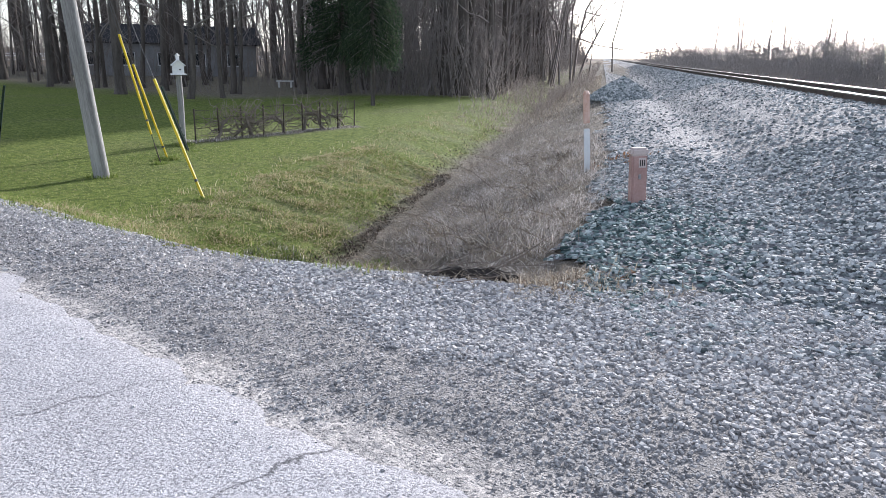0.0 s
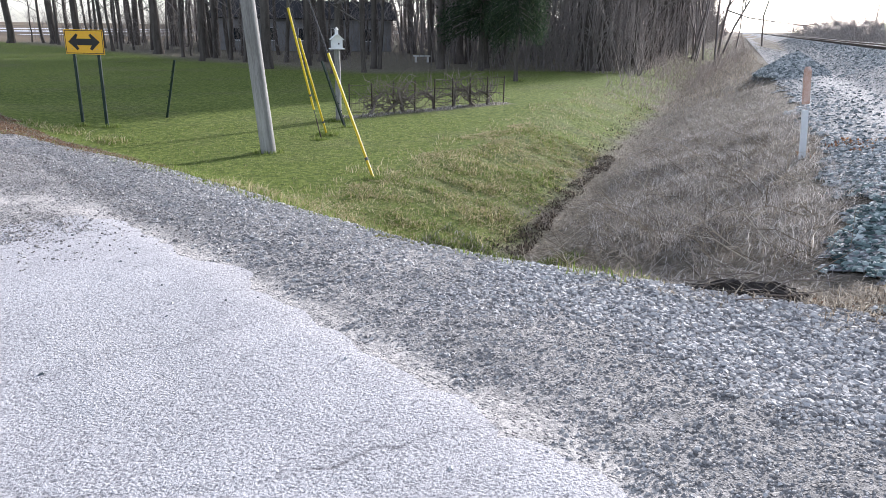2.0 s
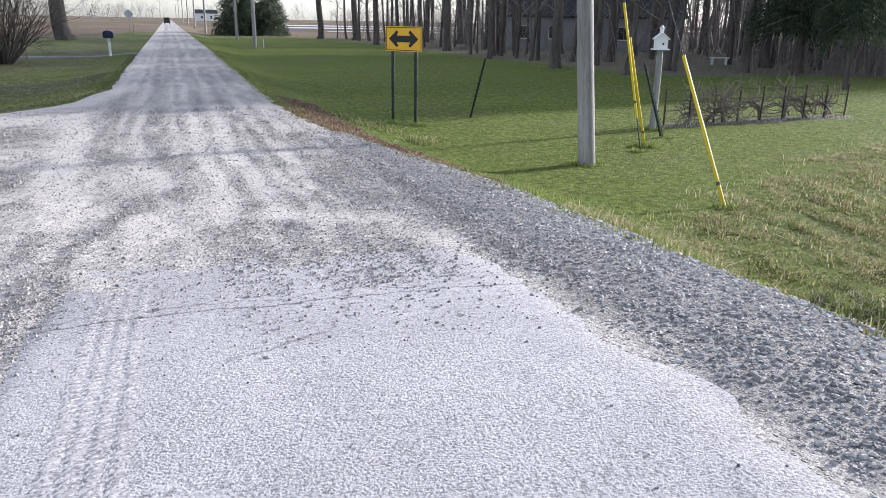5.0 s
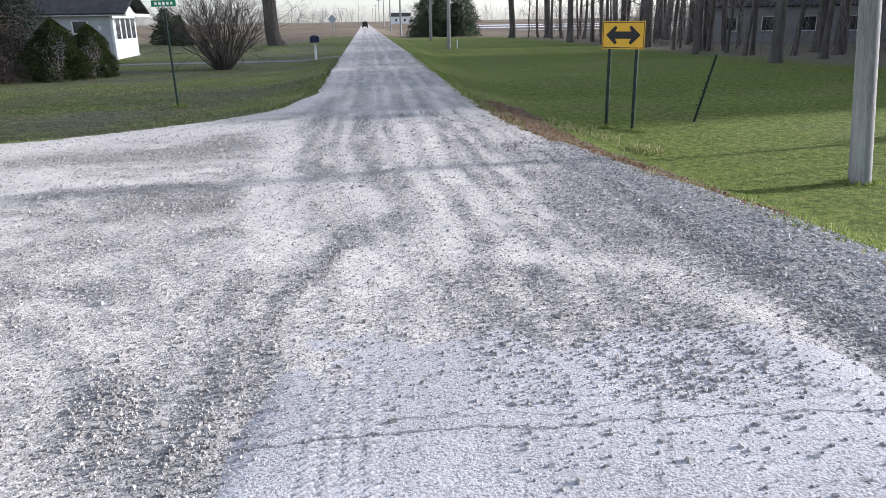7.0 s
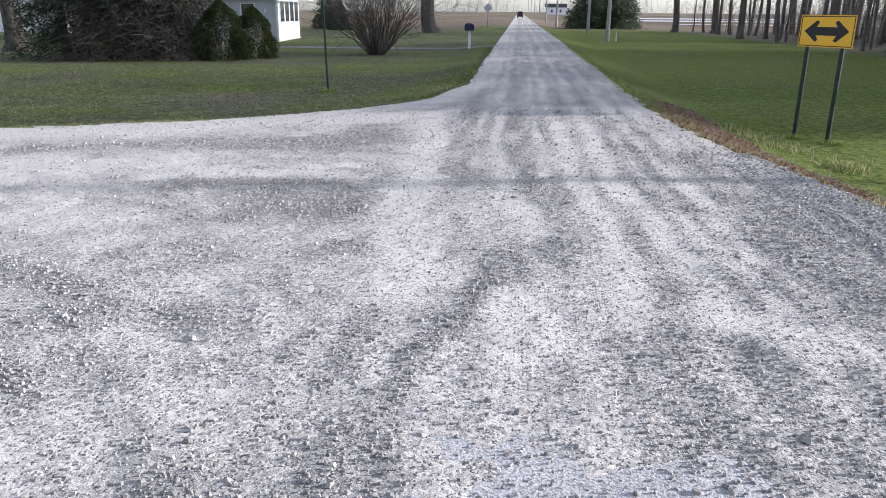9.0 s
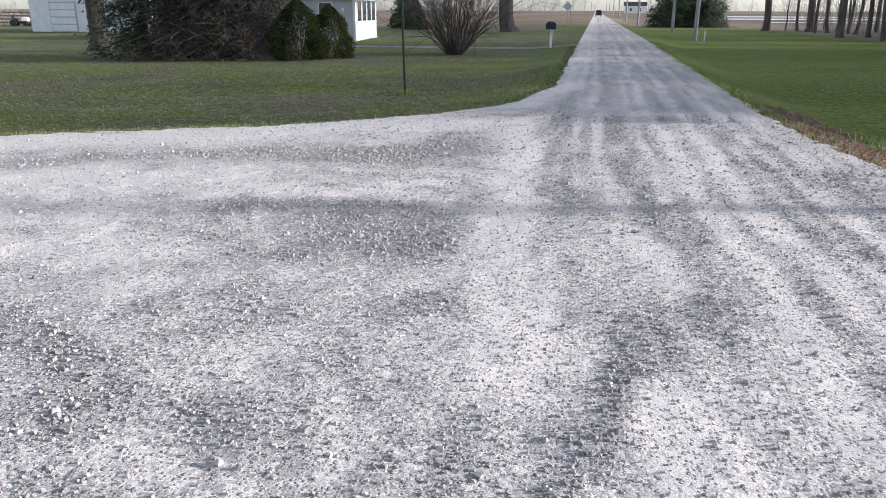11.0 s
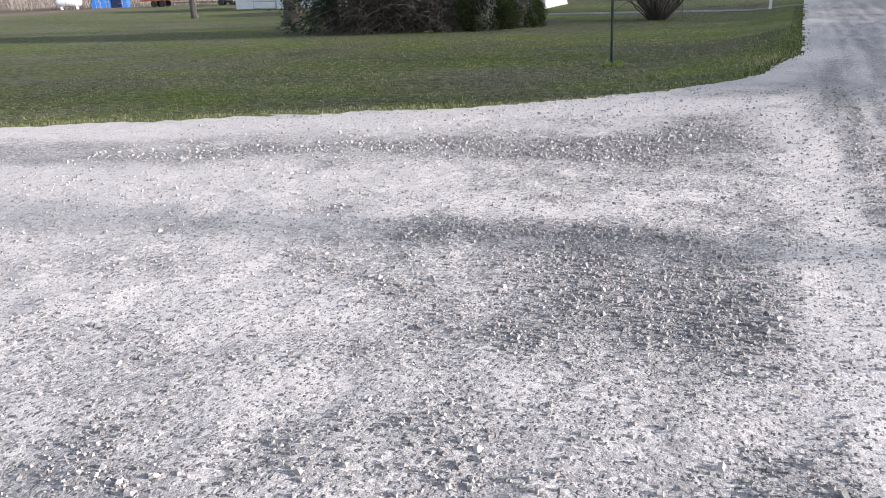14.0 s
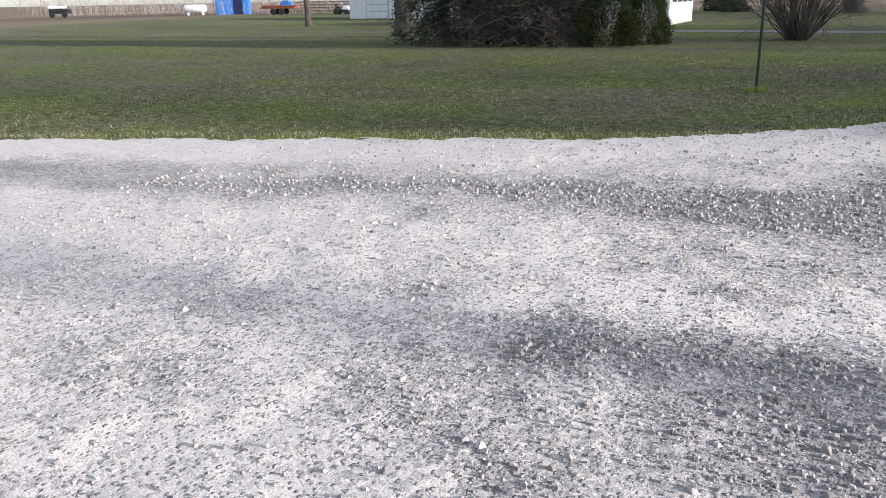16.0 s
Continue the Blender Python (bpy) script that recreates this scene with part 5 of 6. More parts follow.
part("wall_lamp", box(0.14, 0.12, 0.22, -0.75, -0.08, 1.9, 0.02), m_white, house)
# the porch roof: two slopes, ridge along x
for s in (-1, 1):
    part("roof", box(PORCH_W + 9, 3.1, 0.12, -5.3, 0, 0, 0.01), m_roof, house, "dark shingled roof slope", pose(0, PORCH_D / 2 + s * 1.38, EAVE + 0.62, -s * 24, 0, 0))
part("gable", flat([(-PORCH_D / 2, 0), (PORCH_D / 2, 0), (0, 1.05)], 0.15), m_white, house, at=pose(0.0, PORCH_D / 2, EAVE, 0, 0, 90))
part("fascia", box(0.06, PORCH_D + 0.5, 0.16, 0.9, PORCH_D / 2, EAVE - 0.08, 0.005), m_white, house)
part("gutter", rod((-10, -0.4, EAVE + 0.02), (0.9, -0.4, EAVE + 0.02), 0.06, n=8), m_white, house)
part("stair_rail", box(0.05, 1.9, 0.08, -0.9, -1.0, 0.95, 0.005), m_plank, house, at=pose(0, 0, 0.0))
for k in range(9):
    part("baluster", box(0.035, 0.035, 0.95, -0.9, -1.85 + 0.22 * k, 0.0), m_plank, house)
part("step", box(1.3, 1.6, 0.35, -1.6, -0.85, 0, 0.02), m_concrete, house)

gar = thing("garage", pose(-38, 74, H(-38, 74), 0, 0, -8), "white garage behind the trees, pale in the shade", "garage")
part("wall", box(12, 7, 3.0, 0, 3.5, 0, 0.02), m_white, gar)
for s in (-1, 1):
    part("roof", box(12.6, 4.2, 0.14, 0, 0, 0, 0.01), m_roof, gar, at=pose(0, 3.5 + s * 1.85, 3.75, -s * 22, 0, 0))
for k in range(2):
    d = part("door", box(2.7, 0.06, 2.3, -2.5 + 4.2 * k, -0.02, 0.02, 0.01), m_siding, gar)
    for q in range(4):
        part("door_panel", box(2.5, 0.03, 0.46, -2.5 + 4.2 * k, -0.06, 0.1 + 0.55 * q, 0.01), m_white, d)

# farm yard beyond the lawn
fy = 91.0
shed = thing("garden_shed", pose(-51.0, 92.8, H(-51.0, 92.8), 0, 0, 30), "small white shed with vertical boards", "shed")
part("wall", box(2.7, 2.4, 2.5, 0, 0, -0.1, 0.02), m_white, shed)
part("door", box(1.0, 0.05, 1.95, 0.7, -1.32, 0.0, 0.01), m_siding, shed)
for s in (-1, 1):
    part("roof", box(3.3, 1.6, 0.1, 0, 0, 0, 0.01), m_roof, shed, at=pose(0, s * 0.7, 2.65, -s * 25, 0, 0))
bs = thing("blue_shed", pose(-79.4, 93.5, H(-79.4, 93.5), 0, 0, 40), "bright blue painted shed wall in the farm yard", "shed")
part("wall", box(4.2, 2.6, 2.7, 0, 0, -0.1, 0.02), m_blue, bs)
part("roof", box(4.6, 3.0, 0.12, 0, 0, 2.6, 0.02), m_roof, bs)
part("door", box(1.2, 0.05, 2.0, 0.8, -1.32, 0.0, 0.01), m_navy, bs)
tank = thing("gas_tank", pose(-82, 89.4, H(-82, 89.4), 0, 0, 40), "white horizontal gas tank on two feet", "gas tank")
tb = Tubes()
tb.add([(-1.5, 0, 0.85), (-1.42, 0, 0.85), (-1.2, 0, 0.85), (1.2, 0, 0.85), (1.42, 0, 0.85), (1.5, 0, 0.85)], [0.05, 0.3, 0.48, 0.48, 0.3, 0.05], 20)
tb.make("vessel", m_white, tank)
part("dome", rod((0, 0, 1.3), (0, 0, 1.45), 0.16, 0.12, 12), m_concrete, tank)
for s in (-0.9, 0.9):
    part("foot", box(0.2, 0.8, 0.45, s, 0, -0.05, 0.01), m_concrete, tank)
for k in range(7):
    x, y = -70 + 2.6 * k, 95.5 - 0.7 * k
    rail = thing("board_fence", pose(x, y, H(x, y), 0, 0, -12), "weathered board fence panel in the farm yard", "fence", "fence panels of the yard")
    for q in range(4):
        part("board", box(2.5, 0.03, 0.15, 0, 0, 0.2 + 0.35 * q, 0.005), m_plank, rail)
    for s in (-1.2, 1.2):
        part("post", box(0.1, 0.1, 1.6, s, 0.06, -0.2, 0.01), m_plank, rail)
trl = thing("flatbed_trailer", pose(-66.5, 89, H(-66.5, 89), 0, 0, 25), "dark trailer loaded with pipes and scrap in the yard", "trailer")
part("bed", box(4.2, 1.7, 0.14, 0, 0, 0.65, 0.02), m_rust, trl)
for s in (-0.5, 0.5):
    for q in (-0.85, 0.85):
        part("wheel", rod((s, q - 0.1, 0.34), (s, q + 0.1, 0.34), 0.36, n=16), m_dark, trl)
for q in range(4):
    part("pipe", rod((-2.0, -0.5 + 0.3 * q, 0.93), (2.2, -0.5 + 0.3 * q, 0.93), 0.13, n=12), m_rust, trl)
part("blue_tarp", box(1.3, 1.2, 0.75, 0.9, 0, 0.8, 0.2), m_blue, trl, "blue tarpaulin bundle")
mow = thing("riding_mower", pose(-56.5, 88.5, H(-56.5, 88.5), 0, 0, 20), "parked riding mower with white bonnet and black seat", "mower")
part("bonnet", box(0.75, 0.6, 0.5, 0.55, 0, 0.4, 0.12), m_white, mow)
part("chassis", box(1.7, 0.65, 0.25, 0, 0, 0.25, 0.05), m_dark, mow)
part("seat", box(0.45, 0.5, 0.12, -0.35, 0, 0.65, 0.05), m_dark, mow)
part("seat_back", box(0.12, 0.5, 0.45, -0.6, 0, 0.7, 0.05), m_dark, mow)
for x, r in ((0.65, 0.22), (-0.5, 0.32)):
    for s in (-0.42, 0.42):
        part("wheel", rod((x, s - 0.09, r), (x, s + 0.09, r), r, n=16), m_dark, mow)
cart = thing("yard_cart", pose(-97, 80, H(-97, 80), 0, 0, 35), "small dark cart with a white rail at the field's edge", "cart")
part("tub", box(2.4, 1.3, 0.6, 0, 0, 0.5, 0.06), m_dark, cart)
part("rail", box(2.4, 0.08, 0.3, 0, -0.6, 1.15, 0.02), m_white, cart)
for s in (-0.8, 0.8):
    part("wheel", rod((s, -0.75, 0.35), (s, -0.6, 0.35), 0.35, n=14), m_dark, cart)
    part("rail_post", box(0.07, 0.07, 0.5, s, -0.6, 0.95, 0.005), m_white, cart)
reeds = [(-60 - 70 * ru.random(), 88 + 30 * ru.random()) for _ in range(500)]
stems("yard_weeds", reeds, 2.0, "dry tan weeds and brush at the edge of the field", m_brush, 0.03, 4, 0.2)
for x, y, s in ((-84, 98, 0.45), (-92, 101, 0.5), (-72, 102, 0.4)):
    plant(4, x, y, s)

# house in the wood and a farmhouse far off
wh = thing("wood_house", pose(40, 80, H(40, 80), 0, 0, -28), "grey house half hidden among the trees", "house")
part("wall", box(17, 7, 3.0, 0, 3.5, 0, 0.02), m_dim, wh)
for s in (-1, 1):
    part("roof", box(18, 4.3, 0.14, 0, 0, 0, 0.01), m_roof, wh, at=pose(0, 3.5 + s * 1.9, 3.85, -s * 24, 0, 0))
for k in range(5):
    window(wh, 1.2, 1.2, pose(-6.5 + 3.2 * k, -0.03, 1.0), 1)
fh = thing("farmhouse", pose(27, 560, H(27, 560)), "white farmhouse far down the road", "house")
part("wall", box(14, 8, 5.0, 0, 0, 0, 0.05), m_white, fh)
for s in (-1, 1):
    part("roof", box(15, 5.0, 0.2, 0, 0, 0, 0.02), m_roof, fh, at=pose(0, s * 2.15, 6.0, -s * 28, 0, 0))
window(fh, 1.4, 1.8, pose(-3, -4.03, 1.5), 2)
window(fh, 1.4, 1.8, pose(3, -4.03, 1.5), 2)

# pale flooded strips in the field
m_water = two_tone("pale_wet_field", (0.5, 0.5, 0.52), (0.72, 0.72, 0.74), 0.02, 0.5)
for y0, y1, x0, x1 in ((205, 225, 26, 150), (260, 300, 30, 240), (165, 172, 32, 110)):
    tagged(sheet("wet_strip", np.linspace(x0, x1, 12), np.linspace(y0, y1, 4), lambda x, y: height(x, y) + 0.05, m_water)[0], "pale wet strip across the bare field", "field strip")


# near-black wet litter, so dark because the ditch's shadow is in the colour
m_ditch = blade_material("shade_dark_wet_litter", [(0, (0.025, 0.02, 0.016)), (0.6, (0.07, 0.055, 0.042)), (1, (0.16, 0.13, 0.1))])
# ---------------------------------------------------------------- stones
rs = np.random.default_rng(101)
CUBE = np.array([(x, y, z) for z in (-1, 1) for y in (-1, 1) for x in (-1, 1)], float)
CFACE = np.array([(4, 5, 7, 6), (0, 1, 5, 4), (2, 6, 7, 3), (0, 4, 6, 2), (1, 3, 7, 5)])


def stones(name, P, size, zf, mat, label, flatness=0.62, sink=0.25):
    """Angular broken stones lying on a surface."""
    n = len(P)
    s = size[:, None] * (0.75 + 0.5 * rs.random((n, 3))) * np.array([1, 0.8, flatness]) * 0.5
    top = np.ones((n, 8, 3))
    top[:, 4:, :2] = 0.45 + 0.4 * rs.random((n, 1, 2))
    L = CUBE[None] * s[:, None] * top * (1 + 0.3 * rs.normal(0, 1, (n, 8, 3)).clip(-1.2, 1.2))
    a, b = rs.random(n) * 6.283, rs.normal(0, 0.35, n)
    ca, sa_, cb, sb = np.cos(a), np.sin(a), np.cos(b), np.sin(b)
    x, y, z = L[..., 0], L[..., 1] * cb[:, None] - L[..., 2] * sb[:, None], L[..., 1] * sb[:, None] + L[..., 2] * cb[:, None]
    V = np.stack([x * ca[:, None] - y * sa_[:, None] + P[:, :1], x * sa_[:, None] + y * ca[:, None] + P[:, 1:2], z + (zf(P[:, 0], P[:, 1]) + s[:, 2] * (1 - 2 * sink))[:, None]], -1)
    F = (np.arange(n)[:, None, None] * 8 + CFACE[None]).reshape(-1, 4)
    return tagged(np_mesh(name, V.reshape(-1, 3), F, mat), label, "stones", "", "stuff")


def throw(n, x0, x1, y0, y1, chance):
    P = np.stack([x0 + (x1 - x0) * rs.random(n), y0 + (y1 - y0) * rs.random(n)], 1)
    return P[rs.random(n) < chance(P[:, 0], P[:, 1])]


m_fine = island_stone("fine_dark_gravel", [(0.0, (0.2, 0.192, 0.19)), (0.5, (0.38, 0.366, 0.36)), (0.9, (0.54, 0.52, 0.51)), (1.0, (0.68, 0.66, 0.64))])
# darker teal copy of the railway stone, with shadow put into its colour
m_teal_shade = island_stone("shade_teal_railway_stone", [(0.0, (0.03, 0.055, 0.055)), (0.4, (0.15, 0.21, 0.2)), (0.8, (0.38, 0.46, 0.44)), (1.0, (0.7, 0.74, 0.71))])


def track_z(x, y):
    return np.where(on_pave(x, y), np.maximum(pave_z(x, y), road_z(x, y)), road_z(x, y))


# shoulder beside the pavement: fine dark gravel next to it, coarse pale stone outside
P = throw(100000, 4.1, 9.5, 10.0, 17.5, lambda x, y: (road_gap(x, y) < 0.1) * smooth(4.2, 4.5, x + 0.2 * vnoise(x, y, 0.4) + 0.1 * vnoise(x, y, 0.15)) * (0.75 + 0.3 * vnoise(x, y, 0.7)))
coarse = smooth(4.9, 5.9, P[:, 0] + 0.5 * vnoise(P[:, 0], P[:, 1], 0.8))
size = 0.009 + 0.012 * rs.random(len(P)) ** 2 + 0.02 * coarse * (0.15 + rs.random(len(P)))
dim = rs.random(len(P)) > 0.15 + 0.85 * coarse
stones("fine_gravel", P[dim], size[dim], track_z, m_fine, "fine dark gravel beside the pavement", 0.5, 0.3)
stones("shoulder_gravel", P[~dim], size[~dim], track_z, m_stone, "loose grey gravel on the road's shoulder", 0.5, 0.3)
P = throw(46000, 4.1, 7.0, 17.5, 29, lambda x, y: (road_gap(x, y) < 0.15) * smooth(4.2, 4.5, x + 0.2 * vnoise(x, y, 0.4)) * (0.75 + 0.3 * vnoise(x, y, 0.6)))
dim = rs.random(len(P)) > smooth(4.9, 5.7, P[:, 0] + 0.4 * vnoise(P[:, 0], P[:, 1], 0.7))
size = 0.010 + 0.024 * rs.random(len(P)) ** 2.2
stones("fine_gravel", P[dim], size[dim], track_z, m_fine, "fine dark gravel beside the pavement", 0.5, 0.3)
stones("shoulder_gravel", P[~dim], size[~dim], track_z, m_stone, "loose grey gravel on the road's shoulder", 0.5, 0.3)
# junction and road
P = throw(270000, -6.5, 4.6, 19.2, 34, lambda x, y: (road_gap(x, y) < -0.05) * (0.16 + 0.8 * smooth(0.25, 0.85, loose(x, y))) * np.interp(y, [19.2, 20.4, 22.5, 26, 30, 34], [0.15, 0.9, 1.0, 0.8, 0.45, 0.25]) * np.interp(x, [-6.5, -2.5], [0.4, 1.0]) * np.where((x > 1.2) & (y < 20.3), 0.3, 1.0))
lo = smooth(0.4, 0.9, loose(P[:, 0], P[:, 1]))
size = 0.007 + (0.011 + 0.006 * lo) * rs.random(len(P)) ** 2.2 + 0.014 * (rs.random(len(P)) < 0.02)
near = np.interp(np.hypot(P[:, 0] - 0.3, P[:, 1] - 22), [3, 9], [1.0, 1.35])
stones("road_stones", P, size * near, track_z, m_chip, "loose stones scattered over the gravel junction", 0.7, 0.18)
P = throw(900, -1.0, 4.5, 11, 20.6, lambda x, y: on_pave(x, y) * (0.25 + 0.7 * smooth(3.4, 4.4, x)))
stones("pavement_grit", P, 0.006 + 0.016 * rs.random(len(P)) ** 3, pave_z, m_rock, "small dark grit lying on the pavement")


# railway stone
def bed_chance(x, y):
    return on_bed(x, y) * (1 - 0.75 * dusty(x, y))


P = throw(46000, 6.3, 15, 9.0, 19.5, lambda x, y: bed_chance(x, y) * (uv(x, y)[1] < -4.9) * np.interp(x, [6, 11, 15], [1, 0.85, 0.5]))
pu, pv = uv(P[:, 0], P[:, 1])
# oval patch near the pedestal that gets the shadow-coloured stone
in_shade = rs.random(len(P)) < 0.85 * np.exp(-(((pu - 15.4) / 2.4) ** 2 + ((pv + 9.3) / 1.1) ** 2) ** 2)
stones("shade_toned_railway_stones", P[in_shade], 0.028 + 0.036 * rs.random(int(in_shade.sum())), bed_z, m_teal_shade, "broken railway stone, coloured dark teal for the shadow near the pedestal", 0.45, 0.3)
P = P[~in_shade]
stones("railway_stones", P, 0.026 + 0.032 * rs.random(len(P)), bed_z, m_rock, "dark grey broken railway stone", 0.45, 0.3)
P = throw(44000, 13, 40, 8, 33, lambda x, y: bed_chance(x, y) * np.interp(x, [13, 18, 40], [1, 0.8, 0.4]))
stones("railway_stones", P, 0.036 + 0.04 * rs.random(len(P)), bed_z, m_rock, "dark grey broken railway stone", 0.45, 0.3)

far_uv = np.stack([39 + 75 * rs.random(9000) ** 1.4, -9.1 + 4.6 * rs.random(9000) ** 0.6], 1)
P = np.stack(xy(far_uv[:, 0], far_uv[:, 1]), 1)
P = P[rs.random(len(P)) < np.interp(far_uv[:, 1], [-9.1, -8.3, -6.6, -6.0], [0.7, 0.3, 0.35, 1.0])]
stones("railway_stones", P, 0.06 + 0.06 * rs.random(len(P)), lambda x, y: height(x, y) + 0.012, m_rock, "dark grey broken railway stone further off", 0.45, 0.3)

# heap of stone beside the service track
hx, hy = 32.3, 27.7
heap = thing("stone_heap", pose(hx, hy, H(hx, hy)), "heap of dark broken stone beside the service track", "stone heap")
n = 5200
a, f = rs.random(n) * 6.283, np.sqrt(rs.random(n))
P = np.stack([1.75 * f * np.cos(a), 1.4 * f * np.sin(a)], 1)
ho = stones("stone_mass", P, 0.08 + 0.07 * rs.random(n), lambda x, y: 0.95 * np.clip(1 - np.hypot(x / 1.75, y / 1.4), 0, 1) ** 0.9 - 0.03, m_rock, "dark broken stone")
ho.parent = heap
del ho["category"]
core = Tubes()
core.add([(0, 0, -0.2), (0, 0, 0), (0, 0, 0.5), (0, 0, 0.88)], [1.65, 1.45, 0.7, 0.05], 22)
core.make("core", m_ballast, heap)


# ---------------------------------------------------------------- grass
def blades(name, P, tall, wide, mat, label, lean=0.5, zf=None, curl=0.5, rough=0.5):
    n = len(P)
    a = rs.random(n) * 6.283
    h = tall * (0.5 + rs.random(n)) * (1 + rough * vnoise(P[:, 0], P[:, 1], 0.37))
    d = np.stack([np.cos(a), np.sin(a), np.zeros(n)], 1)
    side = np.stack([-np.sin(a), np.cos(a), np.zeros(n)], 1) * (wide * (0.6 + 0.8 * rs.random(n)))[:, None]
    k = (lean * np.abs(rs.normal(0, 1, n)) * h)[:, None]
    z = (zf or height)(P[:, 0], P[:, 1]) - 0.01
    base = np.column_stack([P, z])
    up = np.array([[0, 0, 1.0]]) * h[:, None]
    V = np.stack([base - side, base + side, base + up * 0.6 + d * k * 0.35 + side * 0.7, base + up * 0.6 + d * k * 0.35 - side * 0.7, base + up * (1 - 0.3 * curl) + d * k], 1)
    i = np.arange(n)[:, None] * 5
    return tagged(np_mesh(name, V.reshape(-1, 3), [i + np.array([[0, 1, 2, 3]]), i + np.array([[3, 2, 4]])], mat), label, "grass", "", "stuff")


def outside(x, y):
    return road_gap(x, y)


P = throw(110000, 5.5, 17, 17, 33, lambda x, y: (outside(x, y) > 0.02) * (uv(x, y)[1] < -14.2) * np.interp(np.hypot(x - 2, y - 14), [5, 18], [0.9, 0.35]))
g_ = rs.random(len(P)) < 0.95 + 0.15 * vnoise(P[:, 0], P[:, 1], 1.6) - 0.5 * smooth(-17.4, -15.4, uv(P[:, 0], P[:, 1])[1])
blades("lawn_grass", P[g_], 0.036, 0.005, m_blade, "short green lawn grass", rough=0.3)
blades("lawn_straw", P[~g_], 0.045, 0.004, m_lawnstraw, "dry straw-coloured grass in the lawn")
P = throw(60000, 4.3, 8.5, 16.5, 42, lambda x, y: (np.abs(outside(x, y) - 0.12) < 0.28) * (0.25 + 0.75 * ((y < 25) | (y > 35))) * (0.4 + 0.6 * (vnoise(x, y, 0.6) > -0.1)))
blades("verge_grass", P[: len(P) // 2], 0.09, 0.005, m_blade, "uneven green grass along the gravel's edge")
blades("verge_straw", P[len(P) // 2:], 0.07, 0.005, m_lawnstraw, "dry grass along the gravel's edge")
P = throw(14000, 5.6, 8.2, 30.6, 35.6, lambda x, y: np.exp(-(((x - 6.58 + 0.25 * (y - 34)) / 0.3) ** 2 + ((y - 33.9) / 0.8) ** 2)) + 0.8 * np.exp(-(((x - 7.24) / 0.25) ** 2 + ((y - 31.6) / 0.4) ** 2)))
blades("pale_tufts", P[::2], 0.11, 0.008, m_tan, "tufts of taller pale grass near the sign", 1.8)
blades("pale_tufts", P[1::2], 0.13, 0.009, m_blade, "tufts of taller green grass near the sign", 1.5)
P = throw(120000, -16, 2.0, 28, 46, lambda x, y: (outside(x, y) > 0.0) * np.interp(outside(x, y), [0, 0.4, 1.2, 12], [1, 0.75, 0.42, 0.2]))
g_ = rs.random(len(P)) < 0.4 + 0.7 * vnoise(P[:, 0], P[:, 1] * 1.6, 2.6) + 0.4 * vnoise(P[:, 0], P[:, 1] * 1.6, 0.8) + 0.4 * smooth(1.4, 0.3, outside(P[:, 0], P[:, 1]))
# bright blades at the gravel's edge, shade-toned ones on the lawn behind
k_ = rs.random(len(P)) < smooth(0.2, 1.0, outside(P[:, 0], P[:, 1]) + 0.3 * rs.random(len(P)))
blades("lawn_grass", P[g_ & ~k_], 0.06, 0.005, m_blade, "short green lawn grass beside the gravel")
blades("lawn_grass", P[g_ & k_], 0.055, 0.005, m_dull, "short lawn grass, dulled in colour for the tree shade")
blades("lawn_straw", P[~g_], 0.04, 0.004, m_tan, "dry straw-coloured grass in the lawn", 1.6)
# railway bank and ditch
P = throw(150000, 6.5, 34, 14.5, 38, lambda x, y: (uv(x, y)[1] > -13.0 + 0.3 * vnoise(x, y, 0.8) + 1.5 * smooth(10.2, 8.8, x)) * (uv(x, y)[1] < bed_edge(uv(x, y)[0]) + 0.12 + 0.25 * vnoise(x, y, 0.7)) * (outside(x, y) > 0.45 + 0.25 * vnoise(x, y, 0.5)) * (0.2 + 0.8 * smooth(-0.35, 0.25, vnoise(x, y, 0.55))) * np.interp(x, [7, 18, 34], [1.0, 0.6, 0.35]))
tan_ = rs.random(len(P)) < 0.18 + 0.6 * vnoise(P[:, 0], P[:, 1], 1.3)
blades("dead_grass", P[tan_], 0.09, 0.0035, m_straw, "tan dead grass on the railway bank", 3.0)
blades("dead_grass", P[~tan_], 0.09, 0.0035, m_grey, "grey-brown dead grass on the railway bank", 3.2)
P = throw(80000, 7.5, 19, 15.5, 26, lambda x, y: (uv(x, y)[1] > -12.7 + 0.3 * vnoise(x, y, 0.8) + 1.2 * smooth(10.2, 8.8, x)) * (uv(x, y)[1] < bed_edge(uv(x, y)[0]) + 0.1) * (outside(x, y) > 0.5) * (0.3 + 0.7 * smooth(-0.2, 0.2, vnoise(x, y, 0.4))))
blades("matted_weeds", P, 0.11, 0.003, m_grey, "matted grey stalks lying over the railway bank", 2.4)
P = throw(60000, 28, 75, 22, 62, lambda x, y: (uv(x, y)[1] > -16.0) * (uv(x, y)[1] < -9.55) * 0.8)
blades("dead_grass", P, 0.13, 0.012, m_straw, "dead grass along the railway further off", 1.8)
P = throw(80000, 6.4, 12, 16.6, 22.5, lambda x, y: (uv(x, y)[1] > -14.8) * (uv(x, y)[1] < -12.0) * (x < 9.6) * (outside(x, y) > 0.35) * (vnoise(x, y, 0.7) > -0.2))
blades("ditch_grass", P[::3], 0.1, 0.005, m_blade, "rank green grass in the ditch", 0.9)
blades("ditch_grass", P[1::3], 0.11, 0.005, m_dull, "dull rank grass in the ditch", 0.9)
blades("ditch_grass", P[2::9], 0.11, 0.005, m_grey, "dead grass in the ditch", 1.2)
